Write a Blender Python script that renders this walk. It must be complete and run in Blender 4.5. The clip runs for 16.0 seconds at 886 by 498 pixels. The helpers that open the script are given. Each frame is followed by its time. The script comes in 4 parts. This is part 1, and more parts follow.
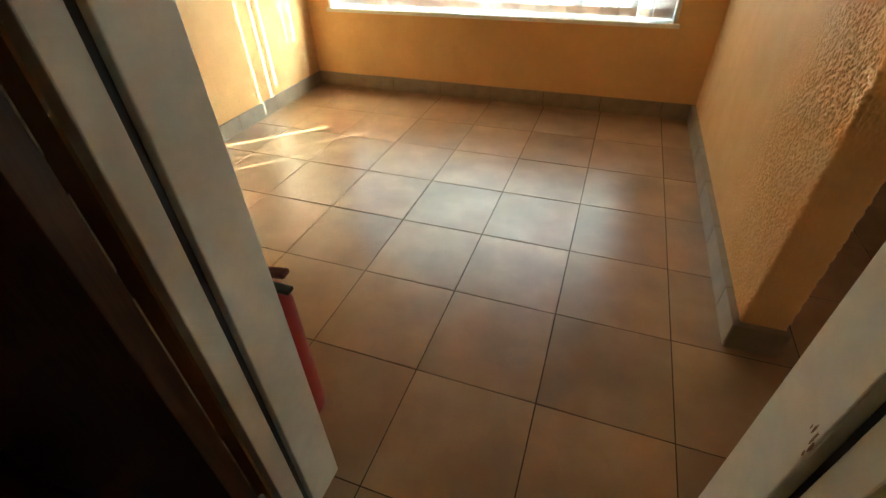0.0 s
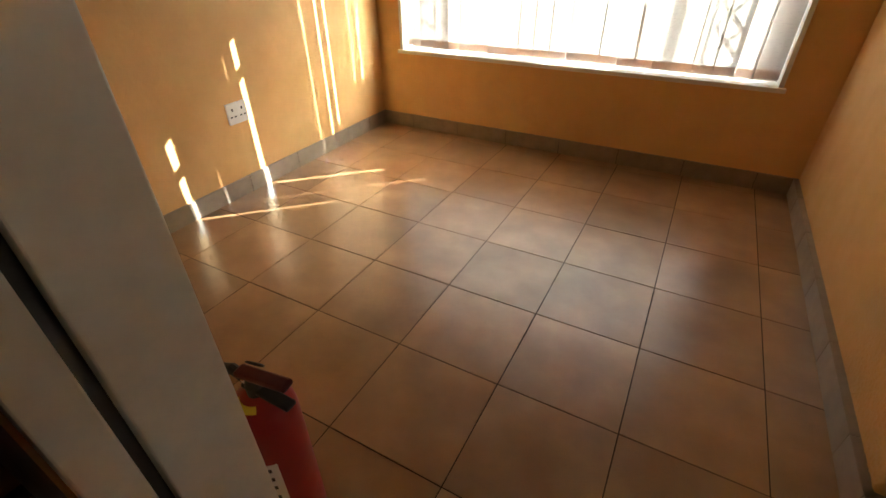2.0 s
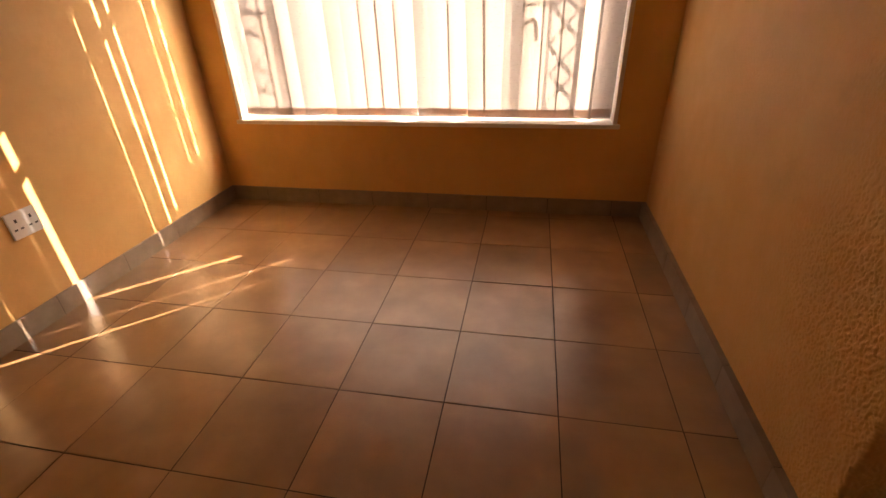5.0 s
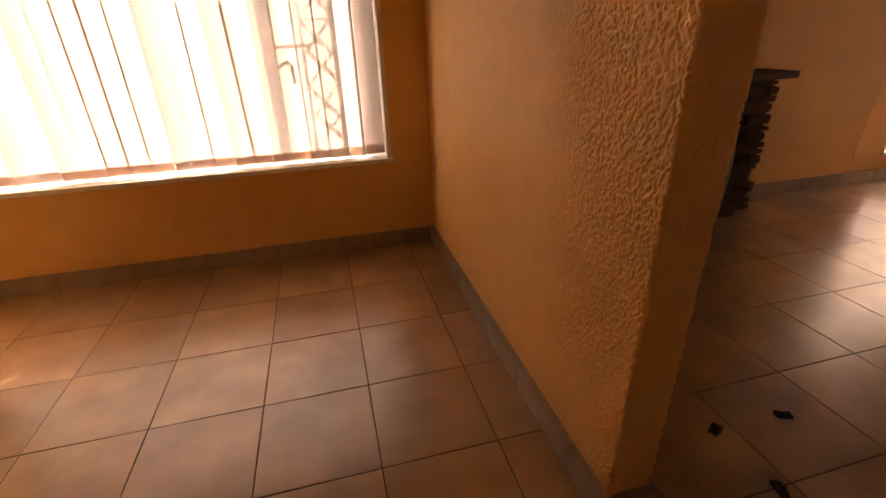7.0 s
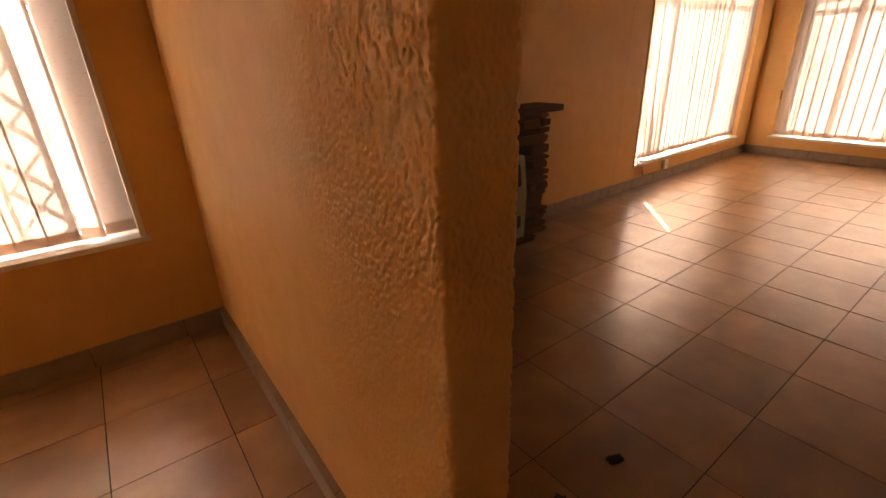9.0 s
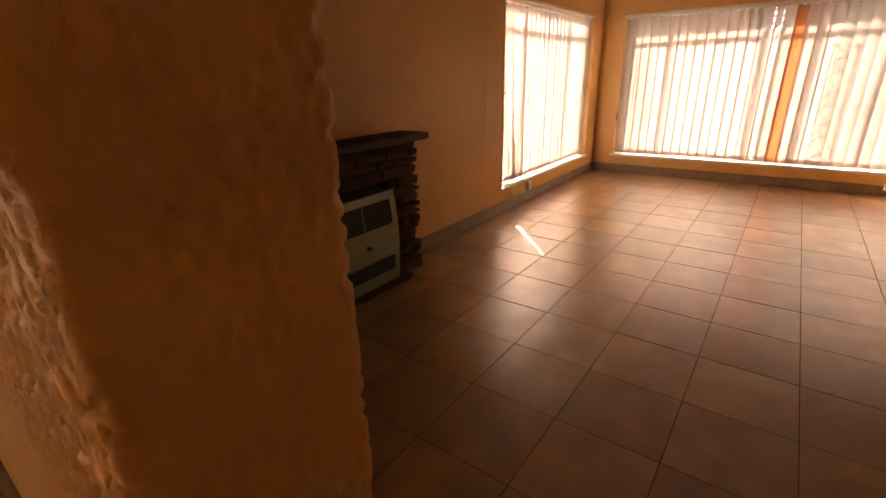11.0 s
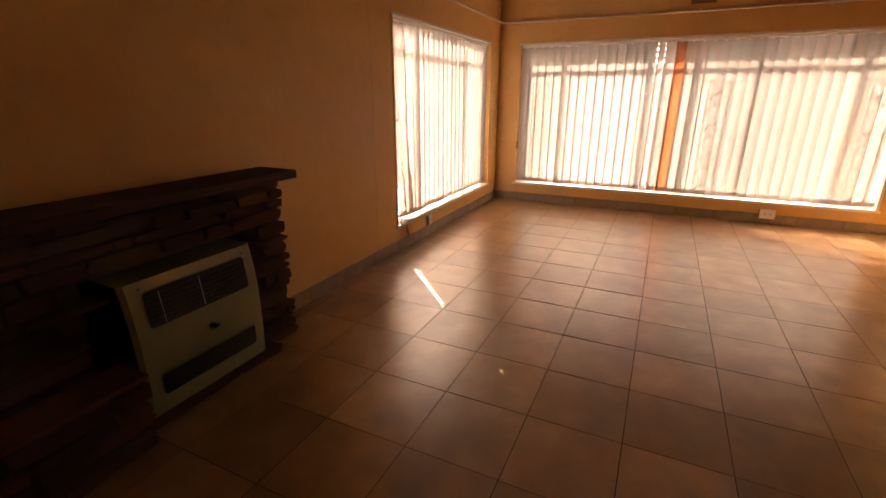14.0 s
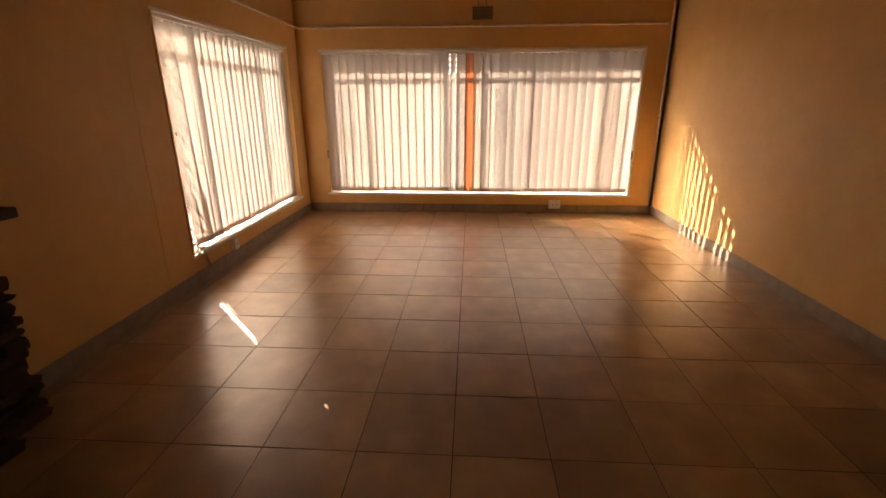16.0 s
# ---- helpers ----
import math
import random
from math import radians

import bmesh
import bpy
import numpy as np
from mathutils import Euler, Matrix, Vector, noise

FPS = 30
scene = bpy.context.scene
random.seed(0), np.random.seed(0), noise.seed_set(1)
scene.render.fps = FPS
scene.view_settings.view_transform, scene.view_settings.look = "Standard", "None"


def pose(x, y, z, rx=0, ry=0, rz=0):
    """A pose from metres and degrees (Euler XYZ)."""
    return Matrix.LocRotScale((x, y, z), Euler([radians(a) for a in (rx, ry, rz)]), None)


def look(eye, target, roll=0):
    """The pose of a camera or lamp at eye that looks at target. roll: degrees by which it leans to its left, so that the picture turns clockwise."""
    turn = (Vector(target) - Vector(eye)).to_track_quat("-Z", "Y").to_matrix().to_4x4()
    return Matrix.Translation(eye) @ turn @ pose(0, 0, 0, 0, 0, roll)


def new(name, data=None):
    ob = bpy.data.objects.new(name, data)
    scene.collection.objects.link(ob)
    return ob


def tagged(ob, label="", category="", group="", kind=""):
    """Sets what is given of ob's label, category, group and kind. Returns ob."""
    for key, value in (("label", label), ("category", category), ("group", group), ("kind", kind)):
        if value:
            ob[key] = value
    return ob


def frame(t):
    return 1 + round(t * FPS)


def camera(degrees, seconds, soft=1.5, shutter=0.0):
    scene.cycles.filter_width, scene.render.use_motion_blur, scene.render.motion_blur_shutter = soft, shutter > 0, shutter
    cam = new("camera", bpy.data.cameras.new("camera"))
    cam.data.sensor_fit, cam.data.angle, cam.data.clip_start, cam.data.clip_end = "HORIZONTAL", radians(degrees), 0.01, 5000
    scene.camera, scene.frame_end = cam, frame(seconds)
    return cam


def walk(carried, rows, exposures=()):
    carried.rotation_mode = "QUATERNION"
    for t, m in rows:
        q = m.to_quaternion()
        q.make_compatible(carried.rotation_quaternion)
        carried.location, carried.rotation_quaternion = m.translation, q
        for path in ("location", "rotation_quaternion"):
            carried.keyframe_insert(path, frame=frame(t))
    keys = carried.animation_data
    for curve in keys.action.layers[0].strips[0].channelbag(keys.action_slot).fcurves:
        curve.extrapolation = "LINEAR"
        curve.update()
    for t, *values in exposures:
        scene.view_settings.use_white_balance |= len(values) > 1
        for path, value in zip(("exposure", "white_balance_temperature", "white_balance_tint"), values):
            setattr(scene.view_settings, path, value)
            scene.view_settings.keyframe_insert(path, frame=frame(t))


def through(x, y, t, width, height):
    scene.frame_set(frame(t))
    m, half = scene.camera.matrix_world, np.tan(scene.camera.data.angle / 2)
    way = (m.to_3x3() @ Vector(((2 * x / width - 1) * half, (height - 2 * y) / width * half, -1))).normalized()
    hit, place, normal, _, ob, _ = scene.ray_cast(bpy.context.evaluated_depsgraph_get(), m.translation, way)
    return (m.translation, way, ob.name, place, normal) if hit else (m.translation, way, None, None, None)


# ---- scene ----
cam = camera(88.9, 16.0)
PATH = [
    (0, (-0.012, 0.004, 1.343), (-0.571, 1.472, 0.107), -1.8),
    (0.5, (-0.03, 0.08, 1.349), (-0.647, 1.546, 0.137), -1.4),
    (1, (-0.051, 0.157, 1.349), (-0.734, 1.62, 0.169), -1.1),
    (1.5, (-0.076, 0.225, 1.352), (-0.822, 1.68, 0.2), -0.8),
    (2, (-0.117, 0.289, 1.346), (-0.916, 1.737, 0.222), -0.6),
    (2.5, (-0.172, 0.355, 1.342), (-0.974, 1.819, 0.24), -0.7),
    (3, (-0.226, 0.42, 1.357), (-1.006, 1.907, 0.27), -1.3),
    (3.2, (-0.248, 0.432, 1.346), (-1.002, 1.947, 0.28), -1.1),
    (5.3, (-0.203, 0.589, 1.365), (-0.423, 2.329, 0.403), -1.7),
    (5.5, (-0.198, 0.604, 1.359), (-0.322, 2.359, 0.407), -1.3),
    (6, (-0.17, 0.614, 1.37), (-0.102, 2.384, 0.441), -1.5),
    (6.5, (-0.127, 0.631, 1.371), (0.128, 2.399, 0.471), -1.6),
    (7, (-0.08, 0.654, 1.369), (0.357, 2.402, 0.5), -1.8),
    (7.5, (-0.01, 0.699, 1.374), (0.596, 2.408, 0.53), -2.0),
    (8, (0.072, 0.778, 1.387), (0.846, 2.429, 0.567), -2.1),
    (8.3, (0.115, 0.834, 1.398), (0.985, 2.437, 0.576), -2.0),
    (8.5, (0.156, 0.86, 1.404), (1.085, 2.438, 0.601), -2.1),
    (9, (0.25, 0.94, 1.409), (1.343, 2.423, 0.629), -2.2),
    (9.5, (0.331, 1.02, 1.413), (1.558, 2.401, 0.648), -2.2),
    (10, (0.403, 1.11, 1.422), (1.75, 2.381, 0.666), -1.9),
    (10.2, (0.437, 1.129, 1.428), (1.823, 2.361, 0.679), -2.1),
    (12.3, (0.8, 1.232, 1.4), (2.35, 2.294, 0.716), -0.4),
    (12.5, (0.859, 1.223, 1.432), (2.4, 2.292, 0.738), -0.7),
    (13, (0.959, 1.263, 1.423), (2.535, 2.296, 0.753), -0.5),
    (13.5, (1.047, 1.317, 1.432), (2.681, 2.267, 0.779), 0.2),
    (14, (1.159, 1.361, 1.454), (2.871, 2.175, 0.816), 0.1),
    (14.5, (1.249, 1.361, 1.46), (3.029, 2.022, 0.831), 0.0),
    (15, (1.304, 1.337, 1.474), (3.139, 1.827, 0.848), -0.0),
    (15.5, (1.339, 1.31, 1.477), (3.213, 1.632, 0.854), -0.2),
    (16, (1.352, 1.279, 1.479), (3.251, 1.396, 0.863), -0.2),
]
EXPOSURES = [(0.0, 3.75, 4850, -20), (2.0, 3.05, 5700, -4), (3.0, 2.8, 6500, 7), (5.5, 2.52, 8000, 26), (6.5, 2.68, 8200, 28), (9.0, 2.88, 8400, 28), (12.5, 2.65, 8000, 25), (14.5, 2.42, 7900, 23), (16.0, 2.05, 7800, 20)]
walk(cam, [(t, look(eye, target, roll)) for t, eye, target, roll in PATH], EXPOSURES)

# ---- light ----
SUN_AZ, SUN_EL = radians(44.3), radians(27.8)   # towards the sun, counter-clockwise from +x, and up
world = bpy.data.worlds.new("world")
scene.world = world
world.use_nodes = True
wn = world.node_tree
sky = wn.nodes.new("ShaderNodeTexSky")
sky.sky_type = "NISHITA"
sky.sun_disc = False
sky.sun_elevation = SUN_EL
sky.sun_rotation = math.pi / 2 - SUN_AZ
wn.links.new(sky.outputs[0], wn.nodes["Background"].inputs[0])
wn.nodes["Background"].inputs[1].default_value = 0.15
sun = new("sun", bpy.data.lights.new("sun", "SUN"))
sun.data.energy = 5.0
sun.data.angle = radians(0.2)
sun.data.color = (1.0, 0.94, 0.85)
to_sun = Vector((math.cos(SUN_AZ) * math.cos(SUN_EL), math.sin(SUN_AZ) * math.cos(SUN_EL), math.sin(SUN_EL)))
sun.matrix_world = look(to_sun * 30, (0, 0, 0))


# ---- materials ----
class Mat:
    """A principled material with a small kit for wiring its nodes."""

    def __init__(self, name, color, rough=0.6, metal=0.0, spec=0.5):
        self.m = bpy.data.materials.new(name)
        self.m.use_nodes = True
        self.t = self.m.node_tree
        self.b = self.t.nodes["Principled BSDF"]
        self.b.inputs["Base Color"].default_value = (*color, 1)
        self.b.inputs["Roughness"].default_value = rough
        self.b.inputs["Metallic"].default_value = metal
        self.b.inputs["Specular IOR Level"].default_value = spec

    def node(self, kind, **values):
        n = self.t.nodes.new(kind)
        for key, value in values.items():
            n.inputs[key.replace("_", " ")].default_value = value
        return n

    def link(self, a, b):
        self.t.links.new(a, b)

    def coords(self, which="Object"):
        return self.node("ShaderNodeTexCoord").outputs[which]

    def noise(self, scale, detail=4.0, rough=0.55, vector=None, stretch=None):
        n = self.node("ShaderNodeTexNoise", Scale=scale, Detail=detail, Roughness=rough)
        v = vector or self.coords()
        if stretch:
            mp = self.node("ShaderNodeMapping")
            mp.inputs["Scale"].default_value = stretch
            self.link(v, mp.inputs["Vector"])
            v = mp.outputs[0]
        self.link(v, n.inputs["Vector"])
        return n.outputs["Fac"]

    def ramp(self, fac, stops):
        n = self.node("ShaderNodeValToRGB")
        e = n.color_ramp.elements
        while len(e) < len(stops):
            e.new(0.5)
        for el, (p, c) in zip(e, stops):
            el.position, el.color = p, (*c, 1) if len(c) == 3 else c
        self.link(fac, n.inputs["Fac"])
        return n.outputs["Color"]

    def mix(self, fac, a, b, mode="MIX"):
        n = self.t.nodes.new("ShaderNodeMix")
        n.data_type, n.blend_type = "RGBA", mode
        for sock, v in ((n.inputs[0], fac), (n.inputs[6], a), (n.inputs[7], b)):
            if isinstance(v, (int, float)):
                sock.default_value = v
            elif isinstance(v, tuple):
                sock.default_value = (*v, 1)
            else:
                self.link(v, sock)
        return n.outputs[2]

    def maths(self, op, a, b=0.0):
        n = self.t.nodes.new("ShaderNodeMath")
        n.operation = op
        for sock, v in ((n.inputs[0], a), (n.inputs[1], b)):
            if isinstance(v, (int, float)):
                sock.default_value = v
            else:
                self.link(v, sock)
        return n.outputs[0]

    def color(self, out):
        self.link(out, self.b.inputs["Base Color"])
        return self

    def rough(self, out):
        self.link(out, self.b.inputs["Roughness"])
        return self

    def bump(self, height, strength=0.3, distance=0.002, normal=None):
        n = self.node("ShaderNodeBump", Strength=strength, Distance=distance)
        self.link(height, n.inputs["Height"])
        if normal:
            self.link(normal, n.inputs["Normal"])
        self.link(n.outputs[0], self.b.inputs["Normal"])
        return n.outputs[0]


def grey(v):
    return (v, v, v)


def plaster(name, relief, grain=38):
    """Peach-orange wall paint over trowelled plaster."""
    m = Mat(name, (0.60, 0.34, 0.13), 0.52, spec=0.25)
    cloud = m.noise(1.1, 5, 0.6)
    grime = m.noise(7.0, 6, 0.65)
    c = m.ramp(cloud, [(0.3, (0.68, 0.40, 0.15)), (0.7, (0.77, 0.48, 0.195))])
    c = m.mix(m.ramp(grime, [(0.35, grey(0.0)), (0.8, grey(0.55))]), c, (0.64, 0.36, 0.13))
    scuff = m.noise(2.3, 8, 0.72)
    c = m.mix(m.ramp(scuff, [(0.60, grey(0)), (0.72, grey(0.35))]), c, (0.54, 0.30, 0.11))
    m.color(c)
    m.rough(m.ramp(grime, [(0.3, grey(0.44)), (0.8, grey(0.60))]))
    trowel = m.noise(grain, 4, 0.55)
    fine = m.noise(240, 3, 0.6)
    h = m.maths("ADD", m.maths("MULTIPLY", trowel, 1.0), m.maths("MULTIPLY", fine, 0.22))
    m.bump(h, relief, 0.006)
    return m.m


WALL = plaster("wall_paint", 0.30)
WALL_ROUGH = plaster("wall_paint_stippled", 0.4, 110)


def tile_material():
    """Cloudy beige-brown glazed floor tile; each tile differs a little."""
    m = Mat("floor_tile", (0.40, 0.28, 0.19), 0.3, spec=1.0)
    info = m.node("ShaderNodeObjectInfo")
    shift = m.node("ShaderNodeVectorMath")
    shift.operation = "MULTIPLY_ADD"
    m.link(m.coords(), shift.inputs[0])
    shift.inputs[1].default_value = (1, 1, 1)
    comb = m.node("ShaderNodeCombineXYZ")
    for k, f in enumerate((37.0, 61.0, 13.0)):
        m.link(m.maths("MULTIPLY", info.outputs["Random"], f), comb.inputs[k])
    m.link(comb.outputs[0], shift.inputs[2])
    v = shift.outputs[0]
    cloud = m.noise(4.5, 3, 0.5, v)
    blot = m.noise(7, 3, 0.5, v)
    speck = m.noise(160, 2, 0.5, v)
    c = m.ramp(cloud, [(0.28, (0.34, 0.18, 0.076)), (0.52, (0.43, 0.238, 0.104)), (0.75, (0.54, 0.32, 0.15))])
    c = m.mix(m.ramp(blot, [(0.50, grey(0)), (0.85, grey(0.45))]), c, (0.53, 0.31, 0.15))
    c = m.mix(m.ramp(speck, [(0.62, grey(0)), (0.7, grey(0.25))]), c, (0.22, 0.15, 0.10))
    tone = m.ramp(info.outputs["Random"], [(0, grey(0.74)), (1, grey(1.0))])
    c = m.mix(1.0, c, tone, "MULTIPLY")
    m.color(c)
    smear = m.noise(3.0, 6, 0.7, v)
    m.rough(m.ramp(smear, [(0.3, grey(0.285)), (0.75, grey(0.35))]))
    m.b.inputs["Coat Weight"].default_value = 0.85
    m.b.inputs["Coat IOR"].default_value = 1.55
    m.b.inputs["Coat Roughness"].default_value = 0.27
    m.bump(m.noise(9, 3, 0.5, v), 0.06, 0.004)
    return m.m


TILE = tile_material()


def simple(name, color, rough=0.5, metal=0.0, vary=0.12, scale=30, relief=0.0, spec=0.5):
    """A surface of one colour with slight mottling, uneven gloss and grain."""
    m = Mat(name, color, rough, metal, spec)
    n = m.noise(scale, 5, 0.6)
    lo = tuple(c * (1 - vary) for c in color)
    hi = tuple(min(1, c * (1 + vary)) for c in color)
    m.color(m.ramp(n, [(0.3, lo), (0.7, hi)]))
    m.rough(m.ramp(m.noise(scale * 0.4, 4), [(0.3, grey(max(0.03, rough - 0.08))), (0.7, grey(min(1, rough + 0.08)))]))
    if relief:
        m.bump(m.noise(scale * 3, 4), relief, 0.002)
    return m.m


GROUT = simple("grout", (0.060, 0.030, 0.016), 0.9, vary=0.3, scale=60, relief=0.4)
SKIRT = simple("skirting_tile", (0.29, 0.224, 0.16), 0.38, vary=0.16, scale=9)
WHITE = simple("white_gloss_paint", (0.76, 0.74, 0.70), 0.39, vary=0.04, scale=14, relief=0.05)
SILLW = simple("sill_paint", (0.74, 0.71, 0.64), 0.45, vary=0.06, scale=12, relief=0.08)
FRAME_DOOR = simple("door_frame_enamel", (0.84, 0.80, 0.70), 0.42, vary=0.05, scale=18, relief=0.06)
DARK = simple("dark_groove_and_cable", (0.06, 0.055, 0.05), 0.6)
STEEL = simple("painted_steel", (0.55, 0.53, 0.5), 0.45, vary=0.06, scale=40)
BAR = simple("burglar_bar_paint", (0.50, 0.49, 0.47), 0.5, vary=0.08, scale=40)
RUST = simple("brown_primer", (0.24, 0.13, 0.06), 0.8, vary=0.25, scale=120)
BAREWOOD = simple("bare_wood", (0.42, 0.30, 0.19), 0.8, vary=0.3, scale=60)
BRASS = simple("brass", (0.62, 0.42, 0.16), 0.35, 1.0, vary=0.2, scale=60)
CHROME = simple("bright_metal", (0.62, 0.60, 0.57), 0.25, 1.0, vary=0.08, scale=40)
BLACK = simple("black_plastic", (0.02, 0.02, 0.02), 0.4)
FIREBOX_BLACK = simple("firebox_black", (0.012, 0.01, 0.009), 0.95, vary=0.4, scale=20, relief=0.4)
RED = simple("red_enamel", (0.31, 0.009, 0.010), 0.38, vary=0.08, scale=16)
DARKRED = simple("dark_red_metal", (0.085, 0.008, 0.008), 0.5, vary=0.15, scale=40)
YELLOW = simple("yellow_label", (0.72, 0.60, 0.04), 0.5)
PLASTIC = simple("white_plastic", (0.78, 0.77, 0.74), 0.35, vary=0.03)
SAGEMETAL = simple("sage_enamel", (0.25, 0.275, 0.165), 0.36, vary=0.06, scale=11, relief=0.04)
GRILLE_AND_SHADE = simple("grille_black_and_shade", (0.014, 0.014, 0.014), 0.6)
CONDUIT = simple("conduit_paint", (0.80, 0.70, 0.55), 0.5, vary=0.1, scale=30)
MORTAR = simple("mortar", (0.10, 0.064, 0.038), 0.95, vary=0.25, scale=45, relief=0.6)
CLOTH = simple("white_cloth", (0.82, 0.80, 0.76), 0.9, vary=0.04, scale=20)
CLAY = simple("terracotta_grille", (0.30, 0.19, 0.10), 0.85, vary=0.2, scale=40, relief=0.3)
DEBRIS = simple("dry_leaf", (0.05, 0.035, 0.022), 0.85, vary=0.3, scale=80)
EARTH = simple("ground", (0.50, 0.31, 0.21), 0.95, vary=0.25, scale=3, relief=0.6)
BOUNDARY = simple("boundary_plaster", (0.66, 0.56, 0.44), 0.9, vary=0.1, scale=3, relief=0.4)
COPING = simple("coping_paint", (0.80, 0.74, 0.66), 0.8, vary=0.05, scale=8)
ROOFTILE = simple("roof_tile", (0.52, 0.22, 0.15), 0.85, vary=0.2, scale=10, relief=0.4)
OUTWALL = simple("outer_wall_paint", (0.76, 0.42, 0.33), 0.85, vary=0.1, scale=4, relief=0.3)


def wood_material(name, dark, light, rough):
    m = Mat(name, light, rough)
    g = m.noise(3.0, 6, 0.6, stretch=(18, 18, 1.2))
    f = m.noise(30.0, 4, 0.6, stretch=(6, 6, 0.6))
    c = m.ramp(g, [(0.3, dark), (0.7, light)])
    c = m.mix(m.ramp(f, [(0.45, grey(0)), (0.75, grey(0.5))]), c, tuple(d * 0.6 for d in dark))
    m.color(c)
    m.bump(f, 0.15, 0.002)
    return m.m


DOORWOOD = wood_material("varnished_door_wood", (0.05, 0.016, 0.006), (0.13, 0.045, 0.015), 0.4)


def mantel_material():
    m = Mat("mantel_wood", (0.10, 0.04, 0.02), 0.55, spec=0.25)
    g = m.noise(3.0, 6, 0.6, stretch=(1.2, 18, 18))
    m.color(m.ramp(g, [(0.3, (0.04, 0.013, 0.007)), (0.7, (0.085, 0.03, 0.014))]))
    m.bump(g, 0.15, 0.002)
    return m.m


MANTEL = mantel_material()
# unseen ceiling: a dark wood colour made up to cut bounced light
CEIL = wood_material("ceiling_dark", (0.08, 0.036, 0.015), (0.17, 0.08, 0.032), 0.5)


def stone_material():
    """Split slate in browns and greys; each stone differs."""
    m = Mat("slate_stone", (0.2, 0.14, 0.1), 0.75, spec=0.25)
    info = m.node("ShaderNodeObjectInfo")
    base = m.ramp(info.outputs["Random"], [(0.0, (0.045, 0.024, 0.014)), (0.3, (0.15, 0.048, 0.017)), (0.55, (0.065, 0.046, 0.024)),
                                           (0.8, (0.23, 0.085, 0.026)), (1.0, (0.065, 0.056, 0.032))])
    n = m.noise(14, 6, 0.65, stretch=(1, 1, 3))
    c = m.mix(m.ramp(n, [(0.35, grey(0)), (0.75, grey(0.6))]), base, (0.17, 0.070, 0.025))
    d = m.noise(45, 5, 0.7)
    c = m.mix(m.ramp(d, [(0.5, grey(0)), (0.8, grey(0.6))]), c, (0.028, 0.022, 0.018))
    m.color(c)
    m.bump(m.maths("ADD", n, d), 0.9, 0.012)
    return m.m


STONE = stone_material()


def glass_material():
    m = Mat("window_glass", (1, 1, 1), 0.02)
    m.b.inputs["Transmission Weight"].default_value = 1.0
    m.b.inputs["IOR"].default_value = 1.45
    return m.m


GLASS = glass_material()


def fabric_material(name, tint, through, forward=0.6):
    """Woven blind cloth with short slubs: part of the light passes through it."""
    m = Mat(name, tint, 0.85, spec=0.15)
    weave = m.noise(1.0, 3, 0.6, stretch=(30, 30, 320))
    slub = m.noise(1.0, 2, 0.5, stretch=(42, 42, 170))
    c = m.ramp(weave, [(0.3, tuple(0.93 * v for v in tint)), (0.7, tint)])
    # light that differs from vane to vane, put into the colour as random pink
    light_tint = m.node("ShaderNodeObjectInfo").outputs["Random"]
    c = m.mix(m.maths("MULTIPLY", light_tint, 0.55), c, tuple(v * k for v, k in zip(tint, (1.0, 0.88, 0.84))))
    fac = m.ramp(slub, [(0.62, grey(0)), (0.70, grey(0.5))])
    c = m.mix(fac, c, tuple(0.66 * v for v in tint))
    m.color(c)
    m.bump(weave, 0.1, 0.001)
    tr = m.node("ShaderNodeBsdfTranslucent")
    c2 = m.mix(1.0, c, through, "MULTIPLY")
    m.link(c2, tr.inputs["Color"])
    fw = m.node("ShaderNodeBsdfRefraction", IOR=1.12, Roughness=0.85)
    m.link(c2, fw.inputs["Color"])
    both = m.node("ShaderNodeMixShader")
    both.inputs[0].default_value = forward
    m.link(tr.outputs[0], both.inputs[1])
    m.link(fw.outputs[0], both.inputs[2])
    mix = m.node("ShaderNodeMixShader")
    mix.inputs[0].default_value = 0.62
    m.link(m.b.outputs[0], mix.inputs[1])
    m.link(both.outputs[0], mix.inputs[2])
    out = m.t.nodes["Material Output"]
    m.link(mix.outputs[0], out.inputs["Surface"])
    return m.m


FABRIC = fabric_material("blind_cloth", (0.82, 0.78, 0.73), (0.28, 0.264, 0.246), 0.18)
# orange tint painted in for light passing through folded, overlapping vanes
OVERLAPCLOTH = fabric_material("blind_cloth_overlap_tint", (0.62, 0.36, 0.24), (0.28, 0.15, 0.085), 0.18)
HEM = fabric_material("blind_hem_cloth", (0.66, 0.48, 0.38), (0.40, 0.235, 0.145))


# ---- building kit ----
def part(name, bm, material, parent=None, label="", smooth=False):
    """Links a bmesh as one mesh object, under a thing or a part."""
    me = bpy.data.meshes.new(name)
    bm.normal_update()
    bm.to_mesh(me)
    bm.free()
    return piece(name, me, material, parent, label, smooth)


def piece(name, me, material, parent=None, label="", smooth=False):
    if material and not me.materials:
        me.materials.append(material)
    if smooth:
        me.shade_smooth()
    ob = new(name, me)
    if parent:
        ob.parent = parent
    if label:
        ob["label"] = label
    return ob


def thing(name, m, label, category, group="", kind=""):
    """An Empty at the base of a thing, to which its parts belong."""
    ob = new(name)
    ob.empty_display_size = 0.05
    ob.matrix_world = m
    return tagged(ob, label, category, group, kind)


